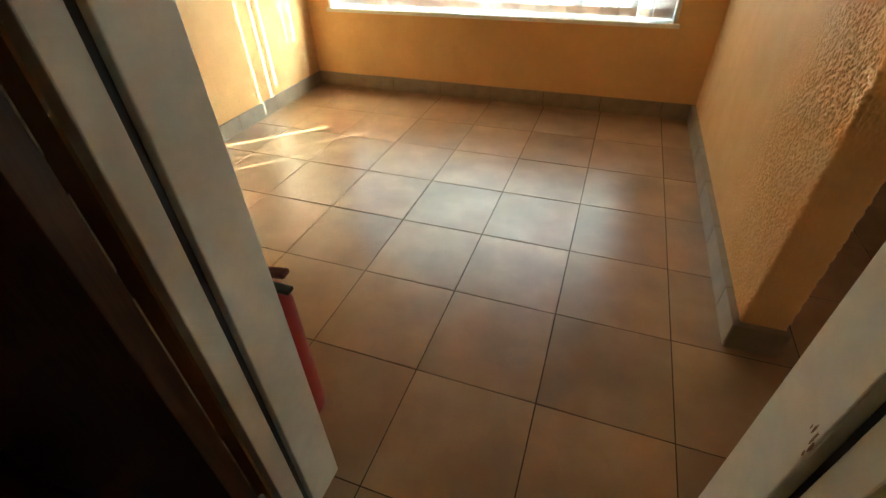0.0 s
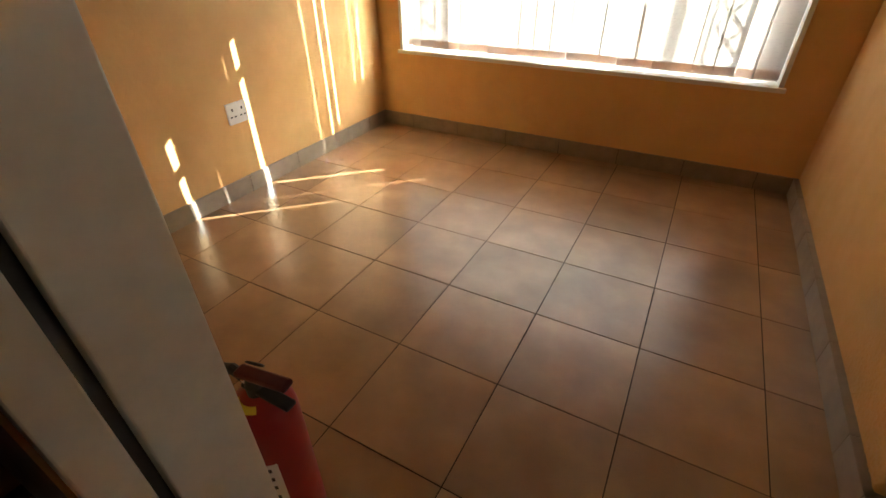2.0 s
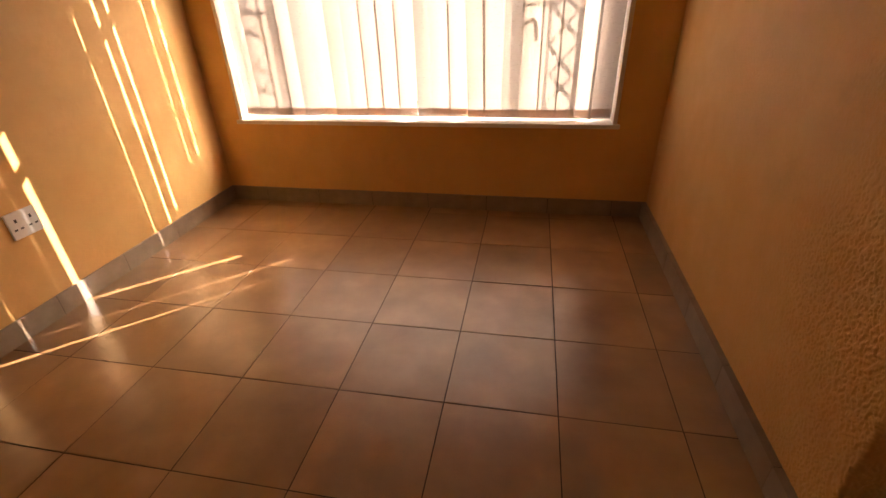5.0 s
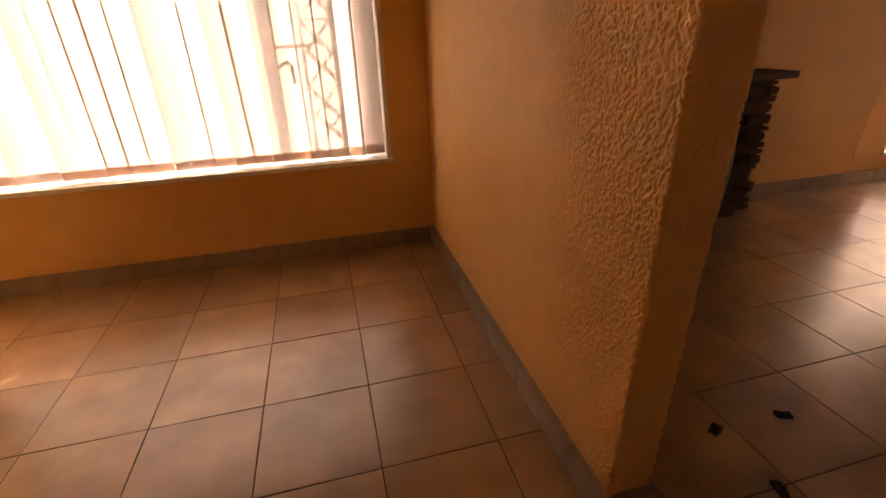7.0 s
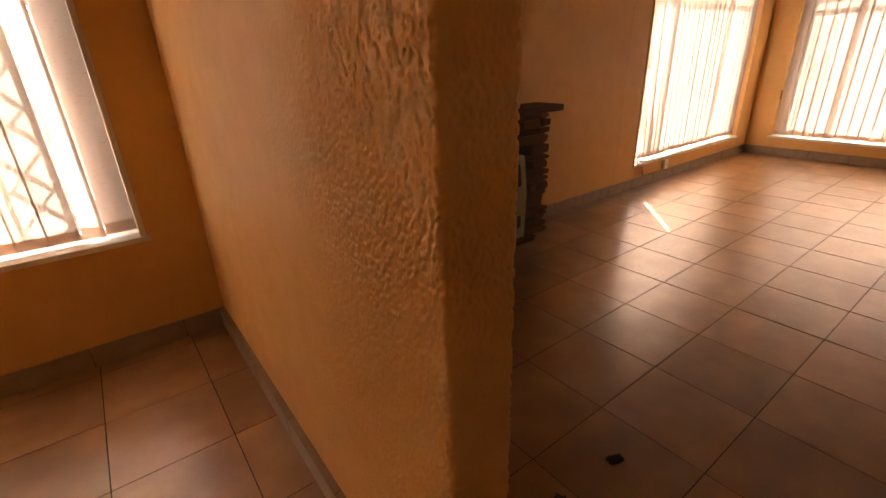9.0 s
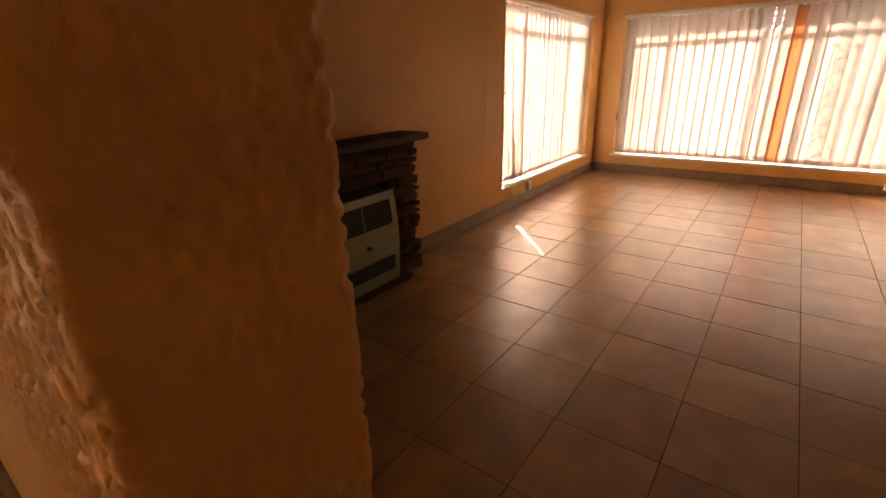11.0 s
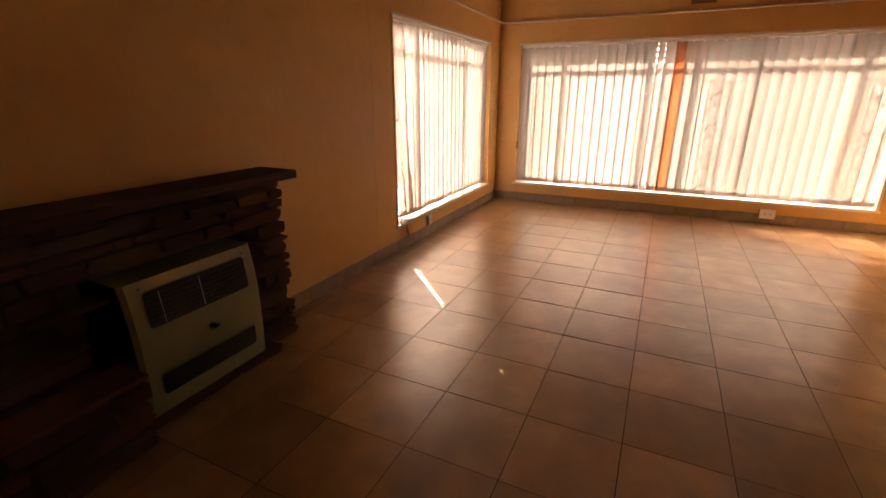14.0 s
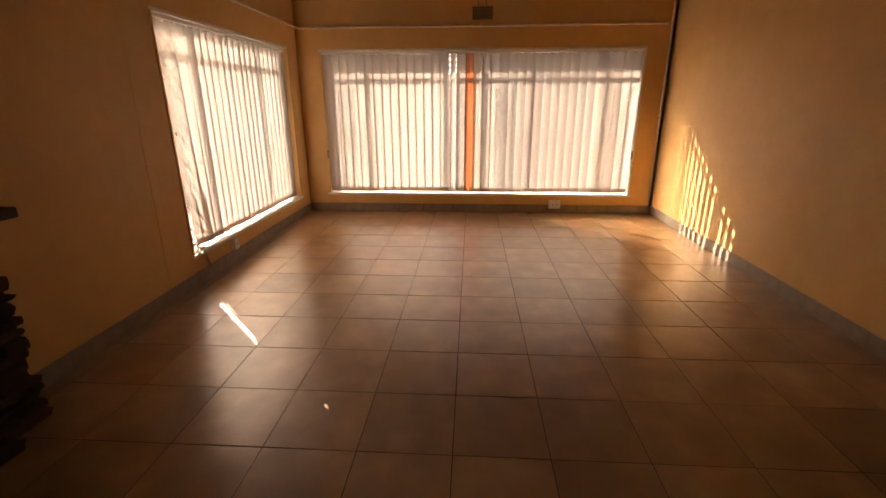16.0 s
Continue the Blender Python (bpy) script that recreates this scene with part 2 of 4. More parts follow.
def box(x0, x1, y0, y1, z0, z1, bevel=0.0, bm=None):
    bm = bm or bmesh.new()
    r = bmesh.ops.create_cube(bm, size=1.0)
    for v in r["verts"]:
        v.co = Vector((x0 + (v.co.x + 0.5) * (x1 - x0), y0 + (v.co.y + 0.5) * (y1 - y0), z0 + (v.co.z + 0.5) * (z1 - z0)))
    if bevel:
        es = list({e for v in r["verts"] for e in v.link_edges})
        bmesh.ops.bevel(bm, geom=es, offset=bevel, segments=2, affect="EDGES", profile=0.5)
    return bm


def tube(points, radius, sides=10, bm=None, closed=False):
    """A round bar along points, with mitred bends and capped ends."""
    bm = bm or bmesh.new()
    pts = [Vector(p) for p in points]
    n = len(pts)
    rings = []
    up = None
    for i, p in enumerate(pts):
        a = pts[i - 1] if (i or closed) else None
        b = pts[(i + 1) % n] if (i < n - 1 or closed) else None
        d1 = (p - a).normalized() if a is not None else None
        d2 = (b - p).normalized() if b is not None else None
        d = ((d1 or d2) + (d2 or d1)).normalized()
        if up is None:
            up = Vector((0, 0, 1)) if abs(d.z) < 0.9 else Vector((1, 0, 0))
        side = d.cross(up).normalized()
        up = side.cross(d).normalized()
        k = 1.0
        if d1 and d2:
            k = 1 / max(0.4, math.cos(d1.angle(d2, 0) / 2))
        rings.append([bm.verts.new(p + (side * math.cos(t) + up * math.sin(t)) * radius * k)
                      for t in (2 * math.pi * s / sides for s in range(sides))])
    m = n if closed else n - 1
    for i in range(m):
        r0, r1 = rings[i], rings[(i + 1) % n]
        for s in range(sides):
            bm.faces.new((r0[s], r0[(s + 1) % sides], r1[(s + 1) % sides], r1[s]))
    if not closed:
        bm.faces.new(rings[0][::-1])
        bm.faces.new(rings[-1])
    bmesh.ops.recalc_face_normals(bm, faces=bm.faces)
    return bm


def lathe(profile, sides=32, bm=None):
    """A turned body about z, from (radius, height) pairs."""
    bm = bm or bmesh.new()
    rings = []
    for r, z in profile:
        if r < 1e-5:
            rings.append([bm.verts.new((0, 0, z))])
        else:
            rings.append([bm.verts.new((r * math.cos(2 * math.pi * k / sides), r * math.sin(2 * math.pi * k / sides), z)) for k in range(sides)])
    for a, b in zip(rings, rings[1:]):
        for k in range(sides):
            q = [a[k % len(a)], a[(k + 1) % len(a)], b[(k + 1) % len(b)], b[k % len(b)]]
            q = list(dict.fromkeys(q))
            if len(q) > 2:
                bm.faces.new(q)
    bmesh.ops.recalc_face_normals(bm, faces=bm.faces)
    return bm


def wall_mesh(u0, u1, z0, z1, thick, holes):
    """A wall with thickness and through openings; local x along it, y outwards, z up."""
    us = sorted({u0, u1, *[h[0] for h in holes], *[h[1] for h in holes]})
    zs = sorted({z0, z1, *[h[2] for h in holes], *[h[3] for h in holes]})

    def solid(i, k):
        if not (0 <= i < len(us) - 1 and 0 <= k < len(zs) - 1):
            return False
        cu, cz = (us[i] + us[i + 1]) / 2, (zs[k] + zs[k + 1]) / 2
        return not any(h[0] < cu < h[1] and h[2] < cz < h[3] for h in holes)

    bm = bmesh.new()
    made = {}

    def v(u, d, z):
        key = (round(u, 5), d, round(z, 5))
        if key not in made:
            made[key] = bm.verts.new((u, d, z))
        return made[key]

    for i in range(len(us) - 1):
        for k in range(len(zs) - 1):
            if not solid(i, k):
                continue
            a, b, c, d = us[i], us[i + 1], zs[k], zs[k + 1]
            bm.faces.new((v(a, 0, c), v(b, 0, c), v(b, 0, d), v(a, 0, d)))
            bm.faces.new((v(a, thick, d), v(b, thick, d), v(b, thick, c), v(a, thick, c)))
            if not solid(i - 1, k):
                bm.faces.new((v(a, 0, d), v(a, thick, d), v(a, thick, c), v(a, 0, c)))
            if not solid(i + 1, k):
                bm.faces.new((v(b, 0, c), v(b, thick, c), v(b, thick, d), v(b, 0, d)))
            if not solid(i, k - 1):
                bm.faces.new((v(a, 0, c), v(a, thick, c), v(b, thick, c), v(b, 0, c)))
            if not solid(i, k + 1):
                bm.faces.new((v(b, 0, d), v(b, thick, d), v(a, thick, d), v(a, 0, d)))
    return bm


# ---- plan ----
X_WEST, X_EAST = -2.51, 7.65          # inner faces
Y_SOUTH, Y_NORTH = -1.22, 3.58
Y_DOOR0, Y_DOOR1 = 0.315, 0.50        # the wall with the doorway
DOOR_X0, DOOR_X1 = -0.60, 0.325       # its structural opening
PART_X0, PART_X1, PART_END = 0.588, 0.731, 1.397
HALL_X0, HALL_X1, HALL_Y0 = -1.60, 0.78, -1.60
ADDED_X, ADDED_Y = 3.40, -4.60         # unseen space added to the south, west of this x, to swallow light
ROOM_Z = 2.72
TH = 0.23
TP, TX, TY = 0.43, -0.044, 0.91       # tile grid: pitch and origin

WIN1 = (-2.30, 0.32, 0.61, 2.14)      # along x on the north wall: dining room
WIN2 = (4.79, 7.31, 0.25, 2.14)       # along x on the north wall: living room
WIN3 = (-3.29, 0.90, 0.24, 2.14)      # along -y on the east wall

north = pose(0, Y_NORTH, 0)
east = pose(X_EAST, 0, 0, 0, 0, -90)


def structure(name, bm, mat, label, category="wall", m=None):
    ob = part(name, bm, mat)
    if m:
        ob.matrix_world = m
    return tagged(ob, label, category, kind="structure")


structure("wall_north", wall_mesh(X_WEST - TH, X_EAST + TH, -0.1, ROOM_Z, TH, [WIN1, WIN2]), WALL, "peach-orange painted plaster wall with two window openings", m=north)
structure("wall_east", wall_mesh(-Y_NORTH, -Y_SOUTH, -0.1, ROOM_Z, TH, [WIN3]), WALL, "peach-orange painted plaster wall with one wide window opening", m=east)
structure("wall_west", box(X_WEST - TH, X_WEST, Y_DOOR0, Y_NORTH, -0.1, ROOM_Z), WALL, "peach-orange painted plaster wall with a socket")
structure("wall_south", box(ADDED_X + TH, X_EAST + TH, Y_SOUTH - TH, Y_SOUTH, -0.1, ROOM_Z), WALL, "plain peach-orange painted plaster wall")
structure("wall_door", wall_mesh(X_WEST, HALL_X1 + 0.14, -0.1, ROOM_Z, Y_DOOR1 - Y_DOOR0, [(DOOR_X0, DOOR_X1, -0.1, 2.08)]), WALL,
          "peach-orange painted plaster wall with the doorway", m=pose(0, Y_DOOR0, 0))
# unseen walls around the added space that dims the near room
structure("wall_added_east", box(ADDED_X, ADDED_X + TH, ADDED_Y, Y_SOUTH, -0.1, ROOM_Z), WALL, "unseen peach-orange wall of a space added to dim the room")
structure("wall_added_south", box(HALL_X1, ADDED_X + TH, ADDED_Y - TH, ADDED_Y, -0.1, ROOM_Z), WALL, "unseen peach-orange wall of a space added to dim the room")
structure("wall_living_back", box(HALL_X1, HALL_X1 + 0.14, ADDED_Y, Y_DOOR0, -0.1, ROOM_Z), WALL, "peach-orange painted plaster wall beside the hall")
structure("wall_hall_west", box(HALL_X0 - 0.14, HALL_X0, HALL_Y0, Y_DOOR0, -0.1, ROOM_Z), WALL, "plain hall wall in shade")
structure("wall_hall_south", box(HALL_X0 - 0.14, HALL_X1, HALL_Y0 - 0.14, HALL_Y0, -0.1, ROOM_Z), WALL, "plain hall end wall in shade")
structure("ceiling", box(X_WEST - TH, X_EAST + TH, ADDED_Y - TH, Y_NORTH + TH, ROOM_Z, ROOM_Z + 0.12), CEIL, "unseen ceiling, coloured dark to cut bounced light", "ceiling")


def lattice(shape, seed, cells):
    """Smooth value noise on a grid of that shape, with about cells bumps along each side."""
    g = np.random.RandomState(seed).rand(cells[0] + 3, cells[1] + 3)
    a = np.linspace(0, cells[0], shape[0])
    b = np.linspace(0, cells[1], shape[1])
    ia, ib = a.astype(int), b.astype(int)
    fa, fb = a - ia, b - ib
    fa, fb = fa * fa * (3 - 2 * fa), fb * fb * (3 - 2 * fb)
    rows = g[ia] * (1 - fa)[:, None] + g[ia + 1] * fa[:, None]
    return rows[:, ib] * (1 - fb) + rows[:, ib + 1] * fb


def partition():
    """The free-standing stub wall, with a heavy stippled render on its faces."""
    step = 0.0026
    top = ROOM_Z
    zz = np.concatenate([np.arange(0, 1.85, step), np.linspace(1.85, top, 30)])
    nz = len(zz)
    r = 0.010
    path, normals = [], []
    for y in np.concatenate([np.arange(Y_NORTH, 2.70, -0.02), np.arange(2.69, 2.402, -0.006), np.arange(2.398, PART_END + r, -step)]):
        path.append((PART_X0, y)), normals.append((-1.0, 0.0))
    for a in (0.0, 30.0, 60.0, 90.0):
        c, s = math.cos(radians(a)), math.sin(radians(a))
        path.append((PART_X0 + r - r * c, PART_END + r - r * s)), normals.append((-c, -s))
    for x in np.arange(PART_X0 + r + step, PART_X1 - r, step):
        path.append((x, PART_END)), normals.append((0.0, -1.0))
    for a in (0.0, 30.0, 60.0, 90.0):
        c, s = math.cos(radians(a)), math.sin(radians(a))
        path.append((PART_X1 - r + r * s, PART_END + r - r * c)), normals.append((s, -c))
    for y in np.arange(PART_END + r + step, Y_NORTH + 0.02, 0.03):
        path.append((PART_X1, y)), normals.append((1.0, 0.0))
    path, normals = np.array(path), np.array(normals)
    n = len(path)
    fine = lattice((n, nz), 5, (int(n / 2.0), int(nz / 2.9)))
    broad = lattice((n, nz), 6, (int(n / 6), int(nz / 9)))
    h = np.clip((fine * 0.75 + broad * 0.25 - 0.42) * 6.0, 0, 1)
    patch = lattice((n, nz), 7, (int(n / 70), int(nz / 120)))
    near = np.clip((2.25 - path[:, 1]) / 0.5, 0.0, 1.0)[:, None]
    high = np.clip((zz + 0.35) / 0.9, 0.0, 1.0)[None, :]
    edge = np.clip((1.60 - path[:, 1]) / 0.15, 0.0, 1.0)[:, None]
    face = np.where(normals[:, 1] < -0.9, 0.6, 1.0)[:, None]
    h = h * np.clip(near * high * np.clip(2.2 * patch - 0.45 + 0.9 * np.clip((1.95 - path[:, 1]) / 0.3, 0.0, 1.0)[:, None], 0.0, 1.0) + 0.5 * edge, 0, 1) * face * 0.0032
    xyz = np.zeros((n, nz, 3))
    xyz[:, :, :2] = path[:, None, :] + normals[:, None, :] * h[:, :, None]
    xyz[:, :, 2] = zz[None, :]
    idx = np.arange(n * nz).reshape(n, nz)
    faces = np.stack([idx[:-1, :-1], idx[1:, :-1], idx[1:, 1:], idx[:-1, 1:]], -1).reshape(-1, 4)
    me = bpy.data.meshes.new("wall_partition")
    me.from_pydata(xyz.reshape(-1, 3).tolist(), [], faces.tolist())
    me.update()
    ob = piece("wall_partition", me, WALL_ROUGH, smooth=True)
    return tagged(ob, "orange painted stub wall with rough stippled plaster", "wall", kind="structure")


partition()


# ---- windows, blinds and guards ----
def window(name, m, opening, lights, label, transom, linings):
    """A steel window in its opening. lights: (u0, u1, kind) across it, kind 'fixed', 'hinge_l' or 'hinge_r'."""
    u0, u1, z0, z1 = opening
    w = thing(name, m, label, "window", kind="structure")
    d0, d1 = 0.15, 0.19
    f = 0.035
    for nm, b in (("frame_rail", (u0, u1, d0, d1, z0, z0 + f)), ("frame_rail", (u0, u1, d0, d1, z1 - f, z1)),
                  ("frame_stile", (u0, u0 + f, d0, d1, z0 + f, z1 - f)), ("frame_stile", (u1 - f, u1, d0, d1, z0 + f, z1 - f))):
        part(nm, box(*b, bevel=0.003), STEEL, w)
    for a, b, kind in lights:
        if a > u0 + 0.05:
            part("mullion", box(a - 0.013, a + 0.013, d0 - 0.003, d0 + 0.02, z0 + f, z1 - f, bevel=0.003), STEEL, w)
        la = a + (0.013 if a > u0 + 0.05 else f)
        lb = b - (0.013 if b < u1 - 0.05 else f)
        if kind != "fixed":
            c = 0.018
            sash = part("casement", box(la, lb, d0 - 0.006, d0 + 0.022, z0 + f, z0 + f + c), STEEL, w, "hinged steel casement")
            for q in ((la, lb, z1 - f - c, z1 - f), (la, la + c, z0 + f + c, z1 - f - c), (lb - c, lb, z0 + f + c, z1 - f - c)):
                part("casement_bar", box(q[0], q[1], d0 - 0.006, d0 + 0.022, q[2], q[3]), STEEL, sash)
            hx = la + c / 2 if kind == "hinge_r" else lb - c / 2
            hz = z0 + 0.62 if z0 > 0.4 else 0.92
            side = 1 if kind == "hinge_r" else -1
            part("window_handle", tube([(hx, d0 - 0.006, hz), (hx, d0 - 0.04, hz), (hx + side * 0.02, d0 - 0.045, hz + 0.01),
                                        (hx + side * 0.045, d0 - 0.045, hz - 0.02), (hx + side * 0.05, d0 - 0.045, hz - 0.11)], 0.008), STEEL, sash, "cranked steel window handle")
            part("stay_bar", box(min(hx, hx + side * 0.2), max(hx, hx + side * 0.2), d0 - 0.02, d0 - 0.008, hz + 0.11, hz + 0.122), STEEL, sash)
        g = part("pane", box(la, lb, d0 + 0.012, d0 + 0.016, z0 + f, z1 - f), GLASS, w)
        g.visible_shadow = False
    part("transom", box(u0 + f, u1 - f, d0 - 0.004, d0 + 0.03, transom, transom + 0.045), STEEL, w)
    # timber lining proud of the plaster, and the sill board
    t = 0.022
    part("lining", box(u0 - 0.004, u0 + t, -0.006, d0, z0 + 0.022, z1 - t, bevel=0.002), linings[0], w)
    part("lining", box(u1 - t, u1 + 0.004, -0.006, d0, z0 + 0.022, z1 - t, bevel=0.002), linings[1], w)
    part("lining", box(u0 - 0.004, u1 + 0.004, -0.006, d0, z1 - t, z1 + 0.004, bevel=0.002), linings[2], w)
    part("window_sill", box(u0 - 0.02, u1 + 0.02, -0.022, d0, z0 - 0.006, z0 + 0.022, bevel=0.004), SILLW, w, "painted sill board")
    return w


def guard(m, u0, u1, z0, z1, label, half=False):
    """A welded burglar guard of crossing zigzag bars between two uprights."""
    g = thing("burglar_guard", m @ pose((u0 + u1) / 2, 0.215, z0), label, "burglar bars", "window guards")
    w = (u1 - u0) / 2
    h = z1 - z0
    for s in (-1, 1):
        part("upright", tube([(s * w, 0, 0), (s * w, 0, h)], 0.007, 6), BAR, g)
    for z in (0.0, h):
        part("crossbar", tube([(-w - 0.1, 0, z), (w + 0.1, 0, z)], 0.006, 6), BAR, g)
    part("crossbar", tube([(-w - 0.1, 0, h * 0.62), (w + 0.1, 0, h * 0.62)], 0.005, 6), BAR, g)
    n = max(2, round(h / (3.6 * w)))
    for s in (-1, 1):
        pts = [((s if k % 2 == 0 else -s) * w * (0.9 if k % 2 == 0 else 0.05 if half else 0.9), 0.012 * s, h * k / (2 * n)) for k in range(2 * n + 1)]
        part("lattice_bar", tube(pts, 0.008, 6), BAR, g)
    return g


def vane_mesh(width, height, cloth, bend=0.0, hole=None):
    """One vane of cloth, slightly bowed across its width, its foot pushed aside by bend; hole: (column, foot, head) of
    an opening added to let a sun fleck through.
    """
    bm = bmesh.new()
    n = 6
    heights = (0.0, 0.2, 0.38, 0.42, 0.46, 0.5, height * 0.66, height) if bend else (0.0, height * 0.33, height * 0.66, height)
    if hole:
        heights = sorted({*heights, hole[1], hole[2]})
    for z in heights:
        for i in range(n + 1):
            s = i / n - 0.5
            bm.verts.new((s * width + bend * min(1.0, max(0.0, (0.48 - z) / 0.1)), 0.006 * (1 - 4 * s * s) + 0.002 * math.sin(3 * z), z))
    bm.verts.ensure_lookup_table()
    for k in range(len(heights) - 1):
        for i in range(n):
            if hole and i == hole[0] and heights[k] == hole[1]:
                continue
            a = k * (n + 1) + i
            bm.faces.new((bm.verts[a], bm.verts[a + 1], bm.verts[a + n + 2], bm.verts[a + n + 1]))
    me = bpy.data.meshes.new("vane")
    bm.to_mesh(me)
    bm.free()
    me.materials.append(cloth)
    me.shade_smooth()
    return me


def blind(name, m, u0, u1, z0, z1, turns, label, depth=0.085, shifts={}, leans={}, odd=(), bends={}, holes={}):
    """A vertical blind: headrail, hanging vanes with a weighted hem. turns: each vane's turn in degrees."""
    b = thing(name, m @ pose((u0 + u1) / 2, depth, z1), label, "blinds", "vertical blinds")
    off = (u0 + u1) / 2
    part("headrail", box(u0 - off, u1 - off, -0.024, 0.024, -0.035, 0.0, bevel=0.004), WHITE, b, "white headrail")
    w, n = 0.127, len(turns)
    pitch = (u1 - u0 - w) / (n - 1)
    hgt = z1 - z0 - 0.040
    me = vane_mesh(w, hgt, FABRIC)
    me_odd = vane_mesh(w, hgt, OVERLAPCLOTH)
    hem = bpy.data.meshes.new("vane_hem")
    hb = bmesh.new()
    for s in (1,):
        vs = []
        for i in range(7):
            t = i / 6 - 0.5
            y = 0.006 * (1 - 4 * t * t) + s * 0.0022
            vs.append((hb.verts.new((t * w, y, 0.0)), hb.verts.new((t * w, y, 0.052))))
        for p, q in zip(vs, vs[1:]):
            hb.faces.new((p[0], q[0], q[1], p[1]))
    hb.to_mesh(hem)
    hb.free()
    clip = bpy.data.meshes.new("vane_clip")
    cb = box(-0.012, 0.012, -0.003, 0.003, 0, 0.03)
    cb.to_mesh(clip)
    cb.free()
    rnd = random.Random(len(turns) * 7 + round(u0 * 10))
    for i, a in enumerate(turns):
        v = piece("vane", vane_mesh(w, hgt, FABRIC, bends[i], holes.get(i)) if i in bends else me_odd if i in odd else me, FABRIC, b, "vane tinted orange for light through overlapping cloth" if i in odd else "")
        v.matrix_basis = pose(u0 - off + w / 2 + pitch * i + shifts.get(i, 0.0), rnd.uniform(-0.002, 0.002), -hgt - 0.035 + rnd.uniform(-0.004, 0.004), rnd.uniform(-0.15, 0.15), leans.get(i, rnd.uniform(-0.05, 0.05)), a)
        h = piece("hem", hem, HEM, v, "stitched brown hem")
        h.matrix_basis = pose(bends.get(i, 0.0), 0, 0)
        c = piece("clip", clip, PLASTIC, v)
        c.matrix_basis = pose(0, 0, hgt - 0.012)
    return b


def spread(n, base, wobble, seed, **fixed):
    r = random.Random(seed)
    return [fixed.get("v%d" % i, base + r.uniform(-wobble, wobble)) for i in range(n)]


window("window_1", north, WIN1, [(-2.30, -1.87, "hinge_l"), (-1.87, -0.27, "fixed"), (-0.27, 0.32, "hinge_r")], "white-trimmed steel window behind vertical blinds", 1.882, (WHITE, WHITE, WHITE))
window("window_2", north, WIN2, [(4.79, 5.45, "hinge_l"), (5.45, 6.65, "fixed"), (6.65, 7.31, "hinge_r")], "tall steel window reaching nearly to the floor", 1.882, (WALL, WALL, SILLW))
# right lining is white to stand in for the sun falling on it
window("window_3", east, WIN3, [(-3.29, -2.76, "hinge_l"), (-2.76, -1.73, "fixed"), (-1.73, -1.20, "hinge_r"), (-1.20, -0.55, "hinge_l"), (-0.55, 0.37, "fixed"), (0.37, 0.90, "hinge_r")],
       "wide steel window in six lights behind vertical blinds", 1.80, (WALL, WHITE, SILLW))
guard(north, -2.09, -1.90, 0.64, 2.10, "grey painted diamond burglar bars outside the window")
guard(north, -0.01, 0.175, 0.64, 2.10, "grey painted diamond burglar bars outside the window")
guard(north, 5.09, 5.29, 0.28, 2.10, "grey painted diamond burglar bars outside the window")
for c in (-3.13, -1.62, -0.985, 0.54):
    guard(east, c - 0.105, c + 0.105, 0.27, 1.75, "grey painted diamond burglar bars outside the window")

t1 = spread(22, 0.0, 1.2, 3, v0=12, v1=16, v4=23, v6=11, v7=0, v11=21, v14=11, v16=9, v20=-42, v21=3)
blind("vertical_blind", north, -2.275, 0.295, 0.645, 2.115, t1, "cream cloth vertical blind, vanes closed, brown hem",
      shifts={6: 0.005, 11: 0.019, 14: 0.013}, leans={14: -1.2, 15: -1.1, 16: 0.9})
t2 = spread(22, -6, 3.5, 4, v0=35, v1=0, v2=-15, v3=-12)
# the hole in vane 1 is added to throw a sun fleck indoors
blind("vertical_blind", north, 4.80, 7.30, 0.29, 2.125, t2, "cream cloth vertical blind with overlapping vanes, some pushed aside",
      depth=0.055, shifts={0: -0.02, 1: -0.022}, leans={1: -2.5, 2: -2.0, 3: -1.0}, bends={1: 0.06, 2: 0.03}, holes={1: (4, 0.93, 0.96)})
t3 = spread(37, 5, 1.5, 6, v14=4, v15=58, v16=6, v17=22, v18=2, v32=-3, v33=-12, v34=-12, **{"v%d" % i: -19 - (i % 3) * 0.8 for i in range(21, 32)})
blind("vertical_blind", east, -3.278, 0.888, 0.28, 2.125, t3, "wide cream cloth vertical blind, vanes nearly closed", depth=0.06, odd=(17,))


